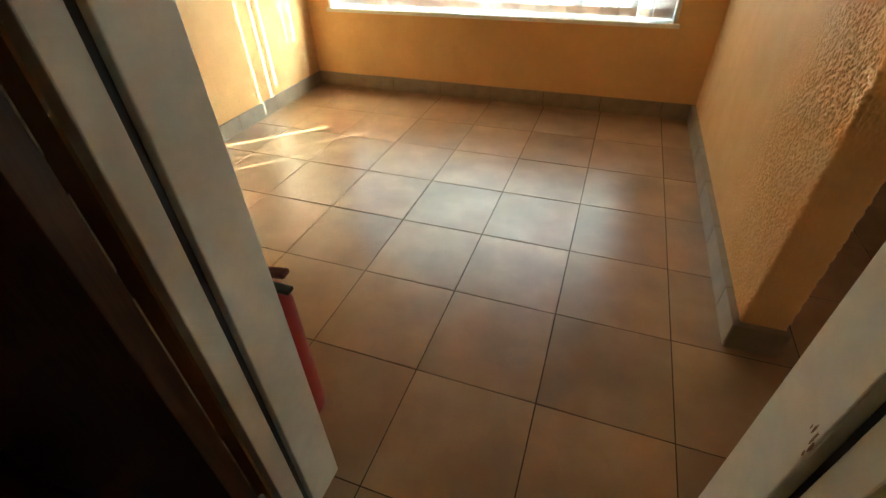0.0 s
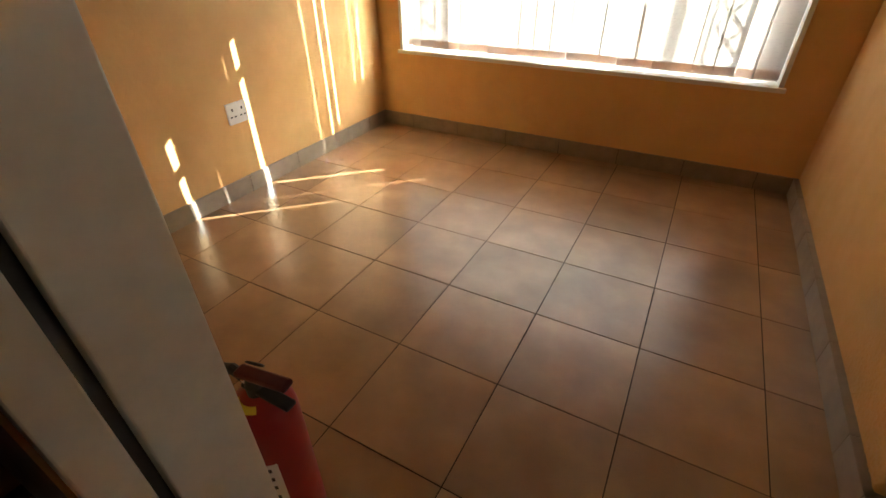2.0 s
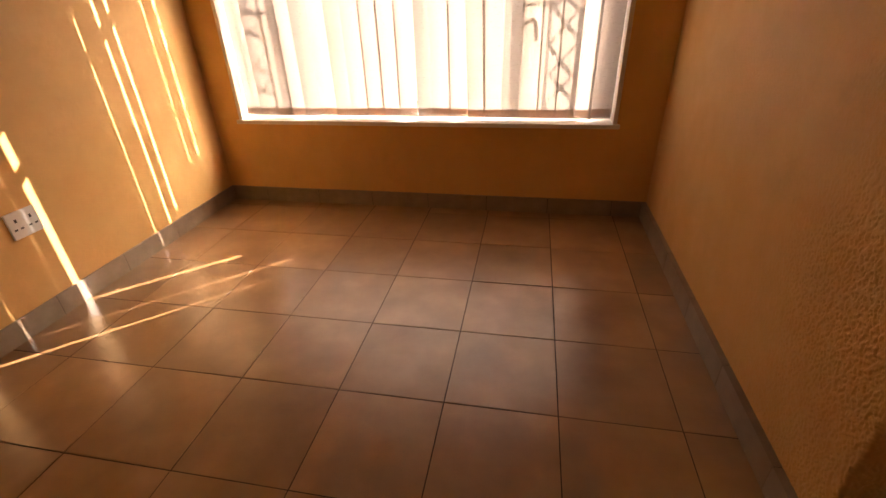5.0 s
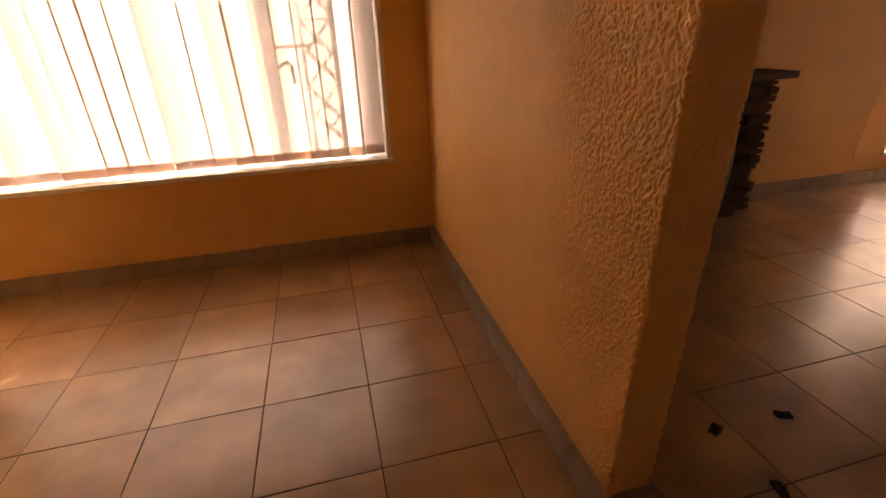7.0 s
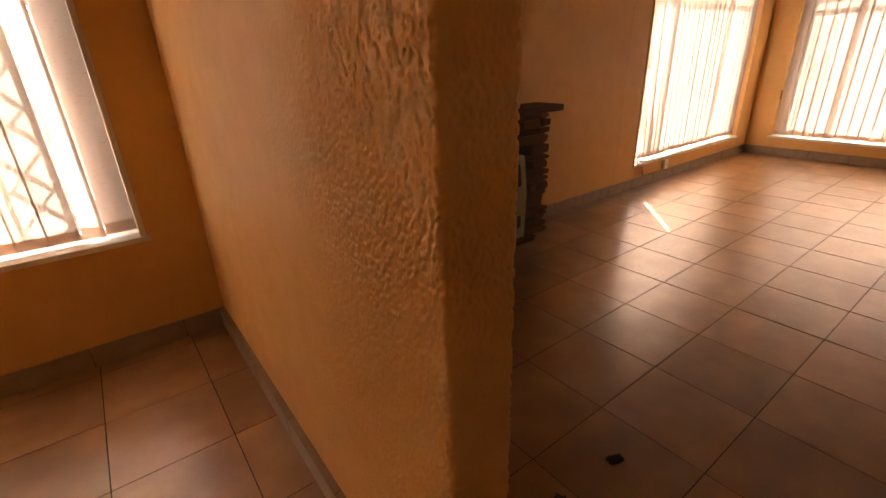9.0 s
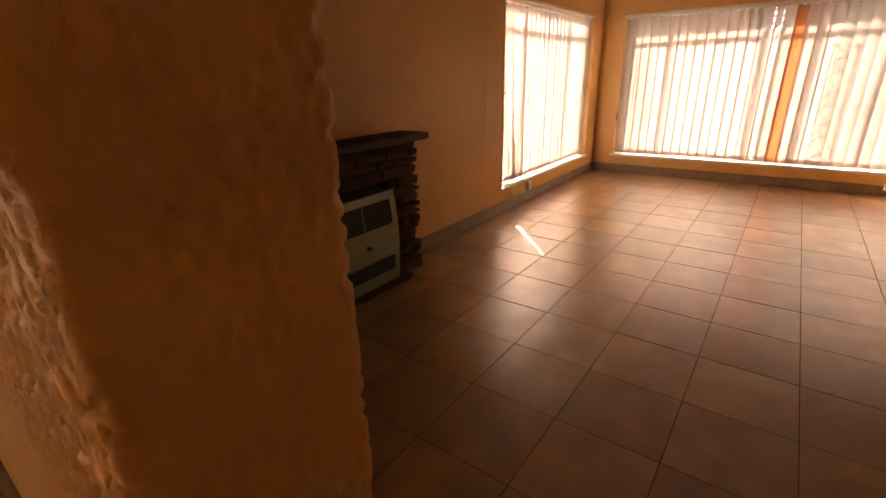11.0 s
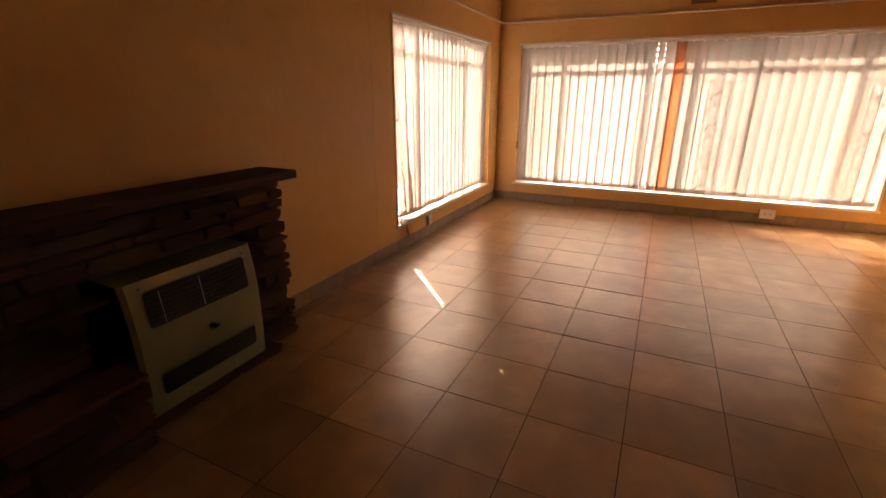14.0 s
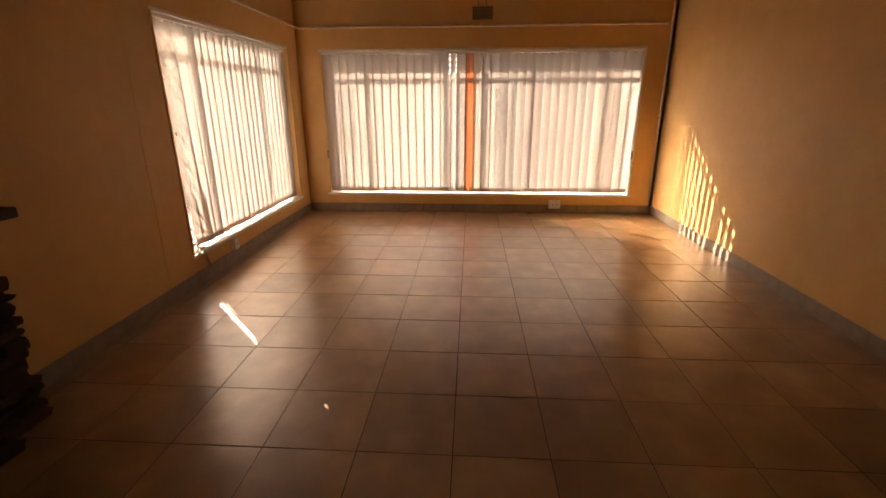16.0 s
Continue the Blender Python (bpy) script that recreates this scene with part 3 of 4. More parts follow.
# ---- doorway ----
def doorway():
    d = thing("door_1", pose(0, 0, 0), "white enamelled steel door frame around an open doorway", "door frame", kind="structure")
    y0, y1 = 0.303, 0.503
    xl, xr, top = -0.558, 0.283, 2.04
    for s, x in ((1, xl), (-1, xr)):
        def jb(a, b, p, q, bev=0.003):
            lo, hi = sorted((x - s * a, x - s * b))
            return box(lo, hi, p, q, 0.0, top, bevel=bev)
        part("jamb", jb(0.0, 0.05, 0.388, y1), FRAME_DOOR, d)
        part("rebate", jb(0.014, 0.05, y0 + 0.018, 0.374), FRAME_DOOR, d)
        # dark strip painted in for the shade of the rebate groove
        part("groove_shade", jb(0.018, 0.05, 0.374, 0.388, 0.0), DARK, d, "dark strip painted in for shade in the rebate groove")
    part("head", box(xl, xr, 0.388, y1, top, top + 0.05, bevel=0.003), FRAME_DOOR, d)
    part("head_rebate", box(xl - 0.014, xr + 0.014, y0, 0.374, top + 0.014, top + 0.05, bevel=0.003), FRAME_DOOR, d)
    r = random.Random(8)
    for y, z, w, h in ((0.392, 0.836, 0.0035, 0.014), (0.397, 0.846, 0.003, 0.017), (0.405, 0.853, 0.0025, 0.012), (0.394, 0.818, 0.003, 0.007), (0.411, 0.848, 0.002, 0.005)):
        bm = bmesh.new()
        ring = [(w * r.uniform(0.6, 1.0) * math.cos(k * 0.785), h * r.uniform(0.5, 1.0) * math.sin(k * 0.785)) for k in range(8)]
        bm.faces.new([bm.verts.new((xr - 0.0006, y + a, z + b)) for a, b in ring])
        part("paint_chip", bm, RUST, d, "chipped patch showing brown primer")
    leaf = thing("door_2", pose(-0.585, 0.282, 0.008, 0, 0, 4), "dark varnished wooden door swung fully open", "door", kind="structure")
    part("leaf", box(-0.81, 0.0, -0.045, 0.0, 0, 2.03, bevel=0.002), DOORWOOD, leaf)
    for z in (0.17, 1.75):
        h = part("hinge", box(-0.001, 0.0025, -0.035, 0.002, z, z + 0.10), BRASS, leaf, "brass butt hinge")
        part("knuckle", tube([(0.006, 0.004, z), (0.006, 0.004, z + 0.10)], 0.0065, 10), STEEL, h)
        for k in range(3):
            part("screw", tube([(0.002, -0.02 + 0.008 * (k % 2), z + 0.018 + 0.032 * k), (0.0035, -0.02 + 0.008 * (k % 2), z + 0.018 + 0.032 * k)], 0.0035, 8), STEEL, h)
    for z, h in ((0.02, 0.11), (0.33, 0.19), (0.56, 0.34), (0.95, 0.12), (1.12, 0.42)):
        part("worn_edge", box(-0.0022, 0.0008, -0.0022, 0.0008, z, z + h), BAREWOOD, leaf, "worn pale edge of bare wood")
    part("door_handle", tube([(-0.75, -0.045, 1.02), (-0.75, -0.09, 1.02), (-0.65, -0.09, 1.02)], 0.009), STEEL, leaf)


doorway()


def plaster_patch(x0, x1, z0, z1):
    """A band of thicker render beside the tall window, with a ragged edge."""
    bm = bmesh.new()
    n = 60
    r = random.Random(31)
    rows = []
    wander = 0.0
    for k in range(n + 1):
        z = z0 + (z1 - z0) * k / n
        wander = 0.8 * wander + r.uniform(-0.008, 0.008)
        left = x0 + wander
        rows.append([bm.verts.new((left, 0.0, z)), bm.verts.new((left + 0.012, -0.003, z)), bm.verts.new((x1, -0.003, z)), bm.verts.new((x1, 0.0, z))])
    for a, b in zip(rows, rows[1:]):
        for i in range(3):
            bm.faces.new((a[i], a[i + 1], b[i + 1], b[i]))
    bm.faces.new(rows[0])
    bm.faces.new(rows[-1][::-1])
    ob = part("plaster_patch", bm, WALL_ROUGH)
    ob.matrix_world = pose(0, Y_NORTH, 0)
    return tagged(ob, "band of rougher orange painted render beside the window", "plaster patch", kind="structure")


plaster_patch(4.45, 4.765, 0.12, 2.70)


def cleats():
    """Small timber cord cleats on the sides of the wide window."""
    for u, z in ((-3.262, 0.80), (0.872, 0.80)):
        c = thing("cord_cleat", east @ pose(u, -0.008, z), "small varnished timber cord cleat on the window lining", "cleat", "cord cleats")
        part("block", box(-0.012, 0.012, -0.014, 0.0, -0.055, 0.055, bevel=0.004), CLAY, c)
        part("horn", tube([(0, -0.012, -0.045), (0, -0.03, -0.03), (0, -0.03, 0.03), (0, -0.012, 0.045)], 0.005, 8), CLAY, c)


cleats()


# ---- fireplace and heater ----
def stone_mesh(seed):
    """A split stone one metre in each direction, with rough faces, to be scaled."""
    r = random.Random(seed)
    bm = box(-0.5, 0.5, 0, 1, -0.5, 0.5)
    bmesh.ops.subdivide_edges(bm, edges=list(bm.edges), cuts=1, use_grid_fill=True)
    for v in bm.verts:
        v.co.x += r.uniform(-0.05, 0.05)
        v.co.z += r.uniform(-0.07, 0.07)
        if v.co.y < 0.6:
            v.co.y += r.uniform(-0.05, 0.06)
    for v in bm.verts:
        if abs(v.co.x) > 0.4 and abs(v.co.z) > 0.35:
            v.co.x *= 0.94
            v.co.z *= 0.88
    me = bpy.data.meshes.new("stone")
    bm.normal_update()
    bm.to_mesh(me)
    bm.free()
    me.materials.append(STONE)
    return me


FIRE_X0, FIRE_X1, FIRE_Y = 1.58, 3.14, 3.37


def fireplace():
    f = thing("fireplace", pose((FIRE_X0 + FIRE_X1) / 2, Y_NORTH, 0), "stacked slate stone fireplace with a dark wooden mantel shelf", "fireplace")
    ox, oy = (FIRE_X0 + FIRE_X1) / 2, Y_NORTH
    r = random.Random(11)
    meshes = [stone_mesh(k) for k in range(14)]
    body_y0 = FIRE_Y + 0.032
    hole = (2.02, 2.86, 0.0, 0.74)
    core = wall_mesh(FIRE_X0 + 0.02 - ox, FIRE_X1 - 0.02 - ox, 0, 0.99, Y_NORTH - body_y0 - 0.002, [tuple(v - ox if k < 2 else v for k, v in enumerate(hole))])
    for v in core.verts:
        v.co.y += body_y0 - oy
    part("core", core, MORTAR, f, "dark raked mortar core")
    part("firebox", box(hole[0] - ox, hole[1] - ox, -0.03, -0.003, 0, 0.74), FIREBOX_BLACK, f, "black firebox back")

    def stone(x0, x1, z0, z1, y, depth, turn=0.0):
        s = piece("stone", r.choice(meshes), STONE, f)
        flip = r.choice((1, -1))
        s.matrix_basis = pose((x0 + x1) / 2 - ox, y - oy, (z0 + z1) / 2, 0, r.uniform(-1.2, 1.2), turn) @ Matrix.Diagonal((flip * (x1 - x0), depth, (z1 - z0), 1))
        return s

    z = 0.0
    while z < 0.98:
        h = r.choice((0.03, 0.042, 0.052, 0.062, 0.076, 0.09))
        h = min(h, 0.99 - z) if 0.99 - z > 0.03 else 0.99 - z
        x = FIRE_X0 - r.uniform(0, 0.02)
        while x < FIRE_X1 - 0.02:
            w = r.choice((0.09, 0.16, 0.22, 0.3, 0.36, 0.44))
            w = min(w, FIRE_X1 + r.uniform(-0.006, 0.010) - x)
            if w < 0.05:
                break
            mid = x + w / 2
            if not (hole[0] - 0.02 < mid < hole[1] + 0.02 and z + h / 2 < hole[3]):
                stone(x, x + w - 0.014, z + 0.005, z + h - 0.007, FIRE_Y - r.uniform(0.0, 0.030), 0.10)
            elif x < hole[0] - 0.03:
                stone(x, hole[0], z + 0.006, z + h - 0.006, FIRE_Y - r.uniform(0.0, 0.02), 0.09)
                w = hole[0] - x + 0.01
            x += w
        # the two side faces
        for side, sx, turn in ((-1, FIRE_X0, -90), (1, FIRE_X1, 90)):
            y = FIRE_Y + 0.05
            while y < Y_NORTH - 0.03:
                w = min(r.choice((0.07, 0.1, 0.14)), Y_NORTH - 0.004 - y)
                s = piece("stone", r.choice(meshes), STONE, f)
                s.matrix_basis = pose(sx - ox + side * r.uniform(0.0, 0.018), y + w / 2 - oy, z + h / 2, 0, 0, turn) @ Matrix.Diagonal((w - 0.006, 0.05, h - 0.008, 1))
                y += w
        z += h
    # raised hearth on the left and a low course along the heater
    part("hearth_core", box(1.36 - ox, 2.07 - ox, 3.205 - oy, FIRE_Y + 0.003 - oy, 0, 0.325), MORTAR, f)
    z = 0.0
    for h in (0.06, 0.05, 0.075, 0.06, 0.085):
        x = 1.33
        while x < 2.06:
            w = min(r.choice((0.12, 0.2, 0.28, 0.34)), 2.10 + r.uniform(-0.01, 0.01) - x)
            if w > 0.04:
                stone(x, x + w - 0.012, z + 0.005, z + h - 0.007, 3.17 - r.uniform(-0.012, 0.018), 0.10)
            x += max(w, 0.04)
        for side, sx, turn in ((-1, 1.34, -90), (1, 2.09, 90)):
            s = piece("stone", r.choice(meshes), STONE, f)
            s.matrix_basis = pose(sx - ox, 3.31 - oy, z + h / 2, 0, 0, turn) @ Matrix.Diagonal((0.13, 0.05, h - 0.008, 1))
        z += h
    part("hearth_slab", box(1.33 - ox, 2.10 - ox, 3.175 - oy, FIRE_Y - oy, 0.328, 0.35, bevel=0.004), STONE, f, "flat slate hearth slab")
    x = 2.10
    while x < 3.12:
        w = min(r.choice((0.16, 0.22, 0.3)), 3.14 - x)
        stone(x, x + w - 0.008, 0.0, 0.045, 3.27 + 0.10 * (x > 2.85) - r.uniform(0, 0.012), 0.12)
        x += w
    part("mantel_shelf", box(1.49 - ox, 3.20 - ox, 3.29 - oy, -0.003, 1.0, 1.048, bevel=0.005), MANTEL, f, "dark varnished wooden mantel shelf")


fireplace()


def heater():
    """A sage-green enamelled gas heater standing in the firebox, its front bowed and leaning back."""
    g = thing("gas_heater", pose(2.475, 3.28, 0.05), "sage-green enamelled gas heater with black grilles in the fireplace", "heater")
    w, h = 0.345, 0.65

    def front(s):                       # the bowed front in profile
        return 0.03 + 0.035 * (2 * s - 1) ** 2 * (1 if s > 0.5 else 0.35) - 0.03

    bm = bmesh.new()
    n = 12
    cols = []
    for x in (-w, -w + 0.02, w - 0.02, w):
        inset = 0.018 if abs(x) == w else 0.0
        cols.append([bm.verts.new((x, front(k / n) + inset, h * k / n)) for k in range(n + 1)])
    cols.insert(0, [bm.verts.new((-w, 0.24, h * k / n)) for k in range(n + 1)])
    cols.append([bm.verts.new((w, 0.24, h * k / n)) for k in range(n + 1)])
    for a, b in zip(cols, cols[1:]):
        for k in range(n):
            bm.faces.new((a[k], b[k], b[k + 1], a[k + 1]))
    bm.faces.new([c[n] for c in cols])
    bm.faces.new([c[0] for c in cols][::-1])
    bm.faces.new([v for v in cols[0]] + [v for v in cols[-1]][::-1])
    bmesh.ops.recalc_face_normals(bm, faces=bm.faces)
    case = part("casing", bm, SAGEMETAL, g)
    # sides and back are coloured black for the shadow they stand in
    case.data.materials.append(GRILLE_AND_SHADE)
    for f in case.data.polygons:
        if abs(f.normal.x) > 0.9 or f.normal.y > 0.9:
            f.material_index = 1

    def grille(z0, z1, bars, name, posts):
        s0, s1 = z0 / h, z1 / h
        slope = math.degrees(math.atan2(front(s1) - front(s0), z1 - z0))
        base = part(name, rounded_plate(0.27, z1 - z0, 0.02, 0.006), GRILLE_AND_SHADE, g, "black grille panel")
        base.matrix_basis = pose(0, (front(s0) + front(s1)) / 2 - 0.004, (z0 + z1) / 2, -slope)
        rim = part("grille_rim", tube(rounded_outline(0.272, z1 - z0 + 0.004, 0.022), 0.0025, 6, closed=True), SAGEMETAL, base, "thin rolled rim")
        rim.matrix_basis = pose(0, -0.004, 0)
        for k in range(bars):
            zz = -(z1 - z0) / 2 + (z1 - z0) * (k + 1) / (bars + 1)
            part("grille_bar", tube([(-0.255, -0.008, zz), (0.255, -0.008, zz)], 0.003, 6), BLACK, base)
        for x in posts:
            part("grille_post", tube([(x, -0.010, -(z1 - z0) / 2 + 0.01), (x, -0.010, (z1 - z0) / 2 - 0.01)], 0.0018, 6), STEEL, base)

    grille(0.43, 0.60, 7, "upper_grille", (-0.2, 0.0))
    grille(0.09, 0.20, 6, "lower_grille", ())
    for x in (-0.27, 0.27):
        part("screw", tube([(x, front(0.95) - 0.003, 0.617), (x, front(0.95) + 0.002, 0.617)], 0.005, 8), BLACK, g)
    k = part("control_knob", tube([(0.0, 0.0, 0), (0.0, -0.022, 0)], 0.014, 16), BLACK, g, "black control knob")
    k.matrix_basis = pose(0.02, front(0.48) - 0.001, 0.315)
    part("knob_pointer", box(-0.003, 0.022, -0.03, -0.02, -0.004, 0.004), BLACK, k)


def rounded_outline(half, height, r):
    pts = []
    for cx, cz, a0 in ((half - r, height / 2 - r, 0), (-half + r, height / 2 - r, 90), (-half + r, -height / 2 + r, 180), (half - r, -height / 2 + r, 270)):
        for a in range(0, 91, 30):
            pts.append((cx + r * math.cos(radians(a0 + a)), 0, cz + r * math.sin(radians(a0 + a))))
    return pts


def rounded_plate(half, height, r, thick):
    bm = bmesh.new()
    f = bm.faces.new([bm.verts.new(p) for p in rounded_outline(half, height, r)])
    ex = bmesh.ops.extrude_face_region(bm, geom=[f])
    bmesh.ops.translate(bm, vec=(0, thick, 0), verts=[v for v in ex["geom"] if isinstance(v, bmesh.types.BMVert)])
    bmesh.ops.recalc_face_normals(bm, faces=bm.faces)
    return bm


heater()


# ---- small things ----
def extinguisher():
    e = thing("fire_extinguisher", pose(-0.778, 0.65, 0, 0, 0, 0) @ Matrix.Diagonal((1.0, 1.0, 1.14, 1)), "red fire extinguisher standing on the floor by the doorway", "fire extinguisher")
    r = 0.075
    part("cylinder", lathe([(0, 0.0), (r - 0.012, 0.0), (r, 0.012), (r, 0.42), (r - 0.004, 0.444), (r - 0.017, 0.464), (0.03, 0.479), (0.022, 0.482), (0, 0.482)], 40), RED, e, smooth=True)
    part("valve", lathe([(0, 0.48), (0.02, 0.48), (0.02, 0.505), (0.014, 0.522), (0, 0.522)], 20), BLACK, e, "black valve block")
    part("carry_handle", box(-0.03, 0.105, -0.014, 0.014, 0.488, 0.50, bevel=0.004), BLACK, e, "black carrying handle")
    lv = part("squeeze_lever", box(-0.035, 0.10, -0.016, 0.016, 0.0, 0.014, bevel=0.005), DARKRED, e, "dark red squeeze lever")
    lv.matrix_basis = pose(0, 0, 0.522, 0, -4, 6)
    part("safety_pin_ring", tube([(0.018 * math.cos(a), 0, 0.018 * math.sin(a)) for a in (2 * math.pi * k / 20 for k in range(20))], 0.002, 6, closed=True), BLACK, e, "pull ring").matrix_basis = pose(0.0, 0.016, 0.543, 35, 0, 15)
    part("hose", tube([(-0.03, 0.0, 0.507), (-0.062, 0.0, 0.515), (-0.09, -0.003, 0.505), (-0.104, -0.006, 0.48), (-0.106, -0.006, 0.44), (-0.098, 0, 0.2)], 0.0115, 10), BLACK, e, "black rubber hose")
    part("hose_ferrule", tube([(-0.012, 0, 0.503), (-0.036, 0, 0.509)], 0.0105, 14), CHROME, e, "bright metal hose ferrule")
    lab = bmesh.new()
    for k in range(9):
        a = radians(-135 + 11 * k)
        lab.verts.new((0.0515 * math.cos(a), 0.0515 * math.sin(a), 0.4700)), lab.verts.new((0.037 * math.cos(a), 0.037 * math.sin(a), 0.4778))
    lab.verts.ensure_lookup_table()
    for k in range(8):
        lab.faces.new((lab.verts[2 * k], lab.verts[2 * k + 2], lab.verts[2 * k + 3], lab.verts[2 * k + 1]))
    part("collar_label", lab, YELLOW, e, "yellow collar label with dark lettering")
    side = bmesh.new()
    for k in range(7):
        a = radians(-92 + 9 * k)
        side.verts.new((0.0758 * math.cos(a), 0.0758 * math.sin(a), 0.19)), side.verts.new((0.0758 * math.cos(a), 0.0758 * math.sin(a), 0.34))
    side.verts.ensure_lookup_table()
    for k in range(6):
        side.faces.new((side.verts[2 * k], side.verts[2 * k + 2], side.verts[2 * k + 3], side.verts[2 * k + 1]))
    sl = part("instruction_label", side, PLASTIC, e, "white instruction label")
    for k, zz in enumerate((0.315, 0.285, 0.255, 0.22)):
        bar = bmesh.new()
        for q in range(5):
            a = radians(-84 + 8.5 * q)
            bar.verts.new((0.0765 * math.cos(a), 0.0765 * math.sin(a), zz)), bar.verts.new((0.0765 * math.cos(a), 0.0765 * math.sin(a), zz + 0.012))
        bar.verts.ensure_lookup_table()
        for q in range(4):
            bar.faces.new((bar.verts[2 * q], bar.verts[2 * q + 2], bar.verts[2 * q + 3], bar.verts[2 * q + 1]))
        part("label_bar", bar, BLACK, sl)


extinguisher()


def socket(name, m, w, h, deep, holes, label):
    """A wall socket; local x along the wall, -y into the room."""
    s = thing(name, m, label, "socket")
    part("plate", box(-w / 2, w / 2, -deep, 0, -h / 2, h / 2, bevel=min(0.006, deep / 3)), PLASTIC, s)
    for x, z, a, b in holes:
        # black block painted in for the dark of a hole
        part("pin_hole", box(x - a, x + a, -deep - 0.0012, -deep + 0.002, z - b, z + b), BLACK, s)
    return s


trio = [(-0.034, 0.022, 0.005, 0.008), (-0.048, -0.018, 0.007, 0.004), (-0.020, -0.018, 0.007, 0.004),
        (0.034, 0.022, 0.005, 0.008), (0.020, -0.018, 0.007, 0.004), (0.048, -0.018, 0.007, 0.004)]
socket("wall_socket", pose(X_WEST, 2.07, 0.51, 0, 0, 90), 0.14, 0.125, 0.012, trio, "white double wall socket on the orange wall")
socket("wall_socket", pose(X_EAST, 0.105, 0.125, 0, 0, -90), 0.16, 0.115, 0.045, [(-0.03, 0.0, 0.006, 0.006), (0.03, 0.0, 0.006, 0.006)], "white surface-mounted socket box above the skirting")
socket("wall_socket", pose(5.43, Y_NORTH, 0.18), 0.075, 0.11, 0.04, [(0.0, 0.0, 0.006, 0.006)], "small white socket box under the window")


def conduit():
    c = thing("conduit", pose(X_EAST, Y_NORTH, 2.40), "painted electrical conduit clipped along the walls", "conduit")
    part("pipe", tube([(-7.0 + 0.02, -0.02, 0.06), (-3.5, -0.02, 0.03), (-1.3, -0.02, 0.012), (-0.12, -0.02, 0.012), (-0.03, -0.05, 0.0), (-0.02, -0.14, 0.0), (-0.02, -2.4, -0.006), (-0.02, -4.70, 0.0)], 0.0125, 10), CONDUIT, c)
    for y in (-0.3, -0.75, -1.35, -2.4, -3.6):
        part("saddle_clip", box(-0.036, -0.001, y - 0.012, y + 0.012, -0.022, 0.02, bevel=0.003), CONDUIT, c)
    for x in (-1.6, -3.0, -4.4):
        part("saddle_clip", box(x - 0.012, x + 0.012, -0.036, -0.001, -0.004, 0.046, bevel=0.003), CONDUIT, c)
    d = thing("conduit", pose(X_EAST, Y_SOUTH, 0), "pair of vertical conduits in the corner, one dark", "conduit")
    part("pipe", tube([(-0.018, 0.055, 0.12), (-0.018, 0.055, ROOM_Z - 0.01)], 0.0125, 10), CONDUIT, d)
    part("cable", tube([(-0.012, 0.02, 0.12), (-0.012, 0.022, ROOM_Z - 0.01)], 0.011, 8), DARK, d, "dark cable")
    for z in (0.5, 1.3, 2.1):
        part("saddle_clip", box(-0.034, -0.001, 0.035, 0.075, z, z + 0.02, bevel=0.003), CONDUIT, d)


conduit()


def vent():
    v = thing("air_vent", pose(X_EAST, 1.16, 2.545, 0, 0, -90), "terracotta air brick high on the wall", "vent")
    # black sheet put in for the dark inside the openings
    part("shade_backing", box(-0.125, 0.125, -0.002, 0.0, -0.07, 0.07), BLACK, v)
    for k in range(7):
        z = -0.07 + 0.14 * k / 6
        part("slat", box(-0.128, 0.128, -0.014, -0.002, z - 0.005, z + 0.005), CLAY, v)
    for k in range(13):
        x = -0.125 + 0.25 * k / 12
        part("rib", box(x - 0.0035, x + 0.0035, -0.012, -0.002, -0.07, 0.07), CLAY, v)
    for x in (-0.05, 0.05):
        w = thing("cable_stub", pose(X_EAST - 0.004, 1.16 + x, 2.625), "short brown wire above the vent", "cable")
        part("wire", tube([(0, 0, 0), (-0.012, 0.01, 0.03), (-0.004, 0.004, 0.085)], 0.004, 6), DEBRIS, w)


vent()


def crumpled(name, m, size, mat, label, category, seed, rough=0.35):
    """A crumpled scrap: a folded sheet pulled into uneven ridges."""
    bm = bmesh.new()
    n = 14
    grid = []
    for i in range(n):
        row = []
        for j in range(n):
            x, y = (i / (n - 1) - 0.5), (j / (n - 1) - 0.5)
            p = Vector((x * 3.1 + seed, y * 3.3, seed * 0.7))
            h = abs(noise.noise(p * 1.3)) + 0.5 * abs(noise.noise(p * 3.0))
            e = max(0.0, 1 - 2.0 * max(abs(x), abs(y)) ** 2 * 2)
            jx, jy = noise.noise(p * 2 + Vector((5, 0, 0))) * rough, noise.noise(p * 2 + Vector((0, 7, 0))) * rough
            row.append(bm.verts.new(((x + jx * 0.4) * size[0], (y + jy * 0.4) * size[1], (0.12 + h * e) * size[2])))
        grid.append(row)
    for i in range(n - 1):
        for j in range(n - 1):
            bm.faces.new((grid[i][j], grid[i + 1][j], grid[i + 1][j + 1], grid[i][j + 1]))
    ex = bmesh.ops.solidify(bm, geom=list(bm.faces), thickness=0.0025)
    low = min(v.co.z for v in bm.verts)
    for v in bm.verts:
        v.co.z -= low
    ob = part(name, bm, mat, smooth=True)
    ob.matrix_world = m
    return tagged(ob, label, category)


crumpled("cloth", pose(4.93, 3.60, 0.273, 0, 0, 12), (0.22, 0.12, 0.05), CLOTH, "crumpled white cloth on the window sill", "cloth", 2.2)
for k, (x, y, a) in enumerate(((1.18, 1.59, 30), (1.48, 1.575, -20), (1.19, 1.33, 75))):
    crumpled("dead_leaf", pose(x, y, 0.001, 0, 0, a), (0.065, 0.036, 0.026), DEBRIS, "small dark crumpled scrap lying on the tiles", "debris", 4.1 + k, 0.6)


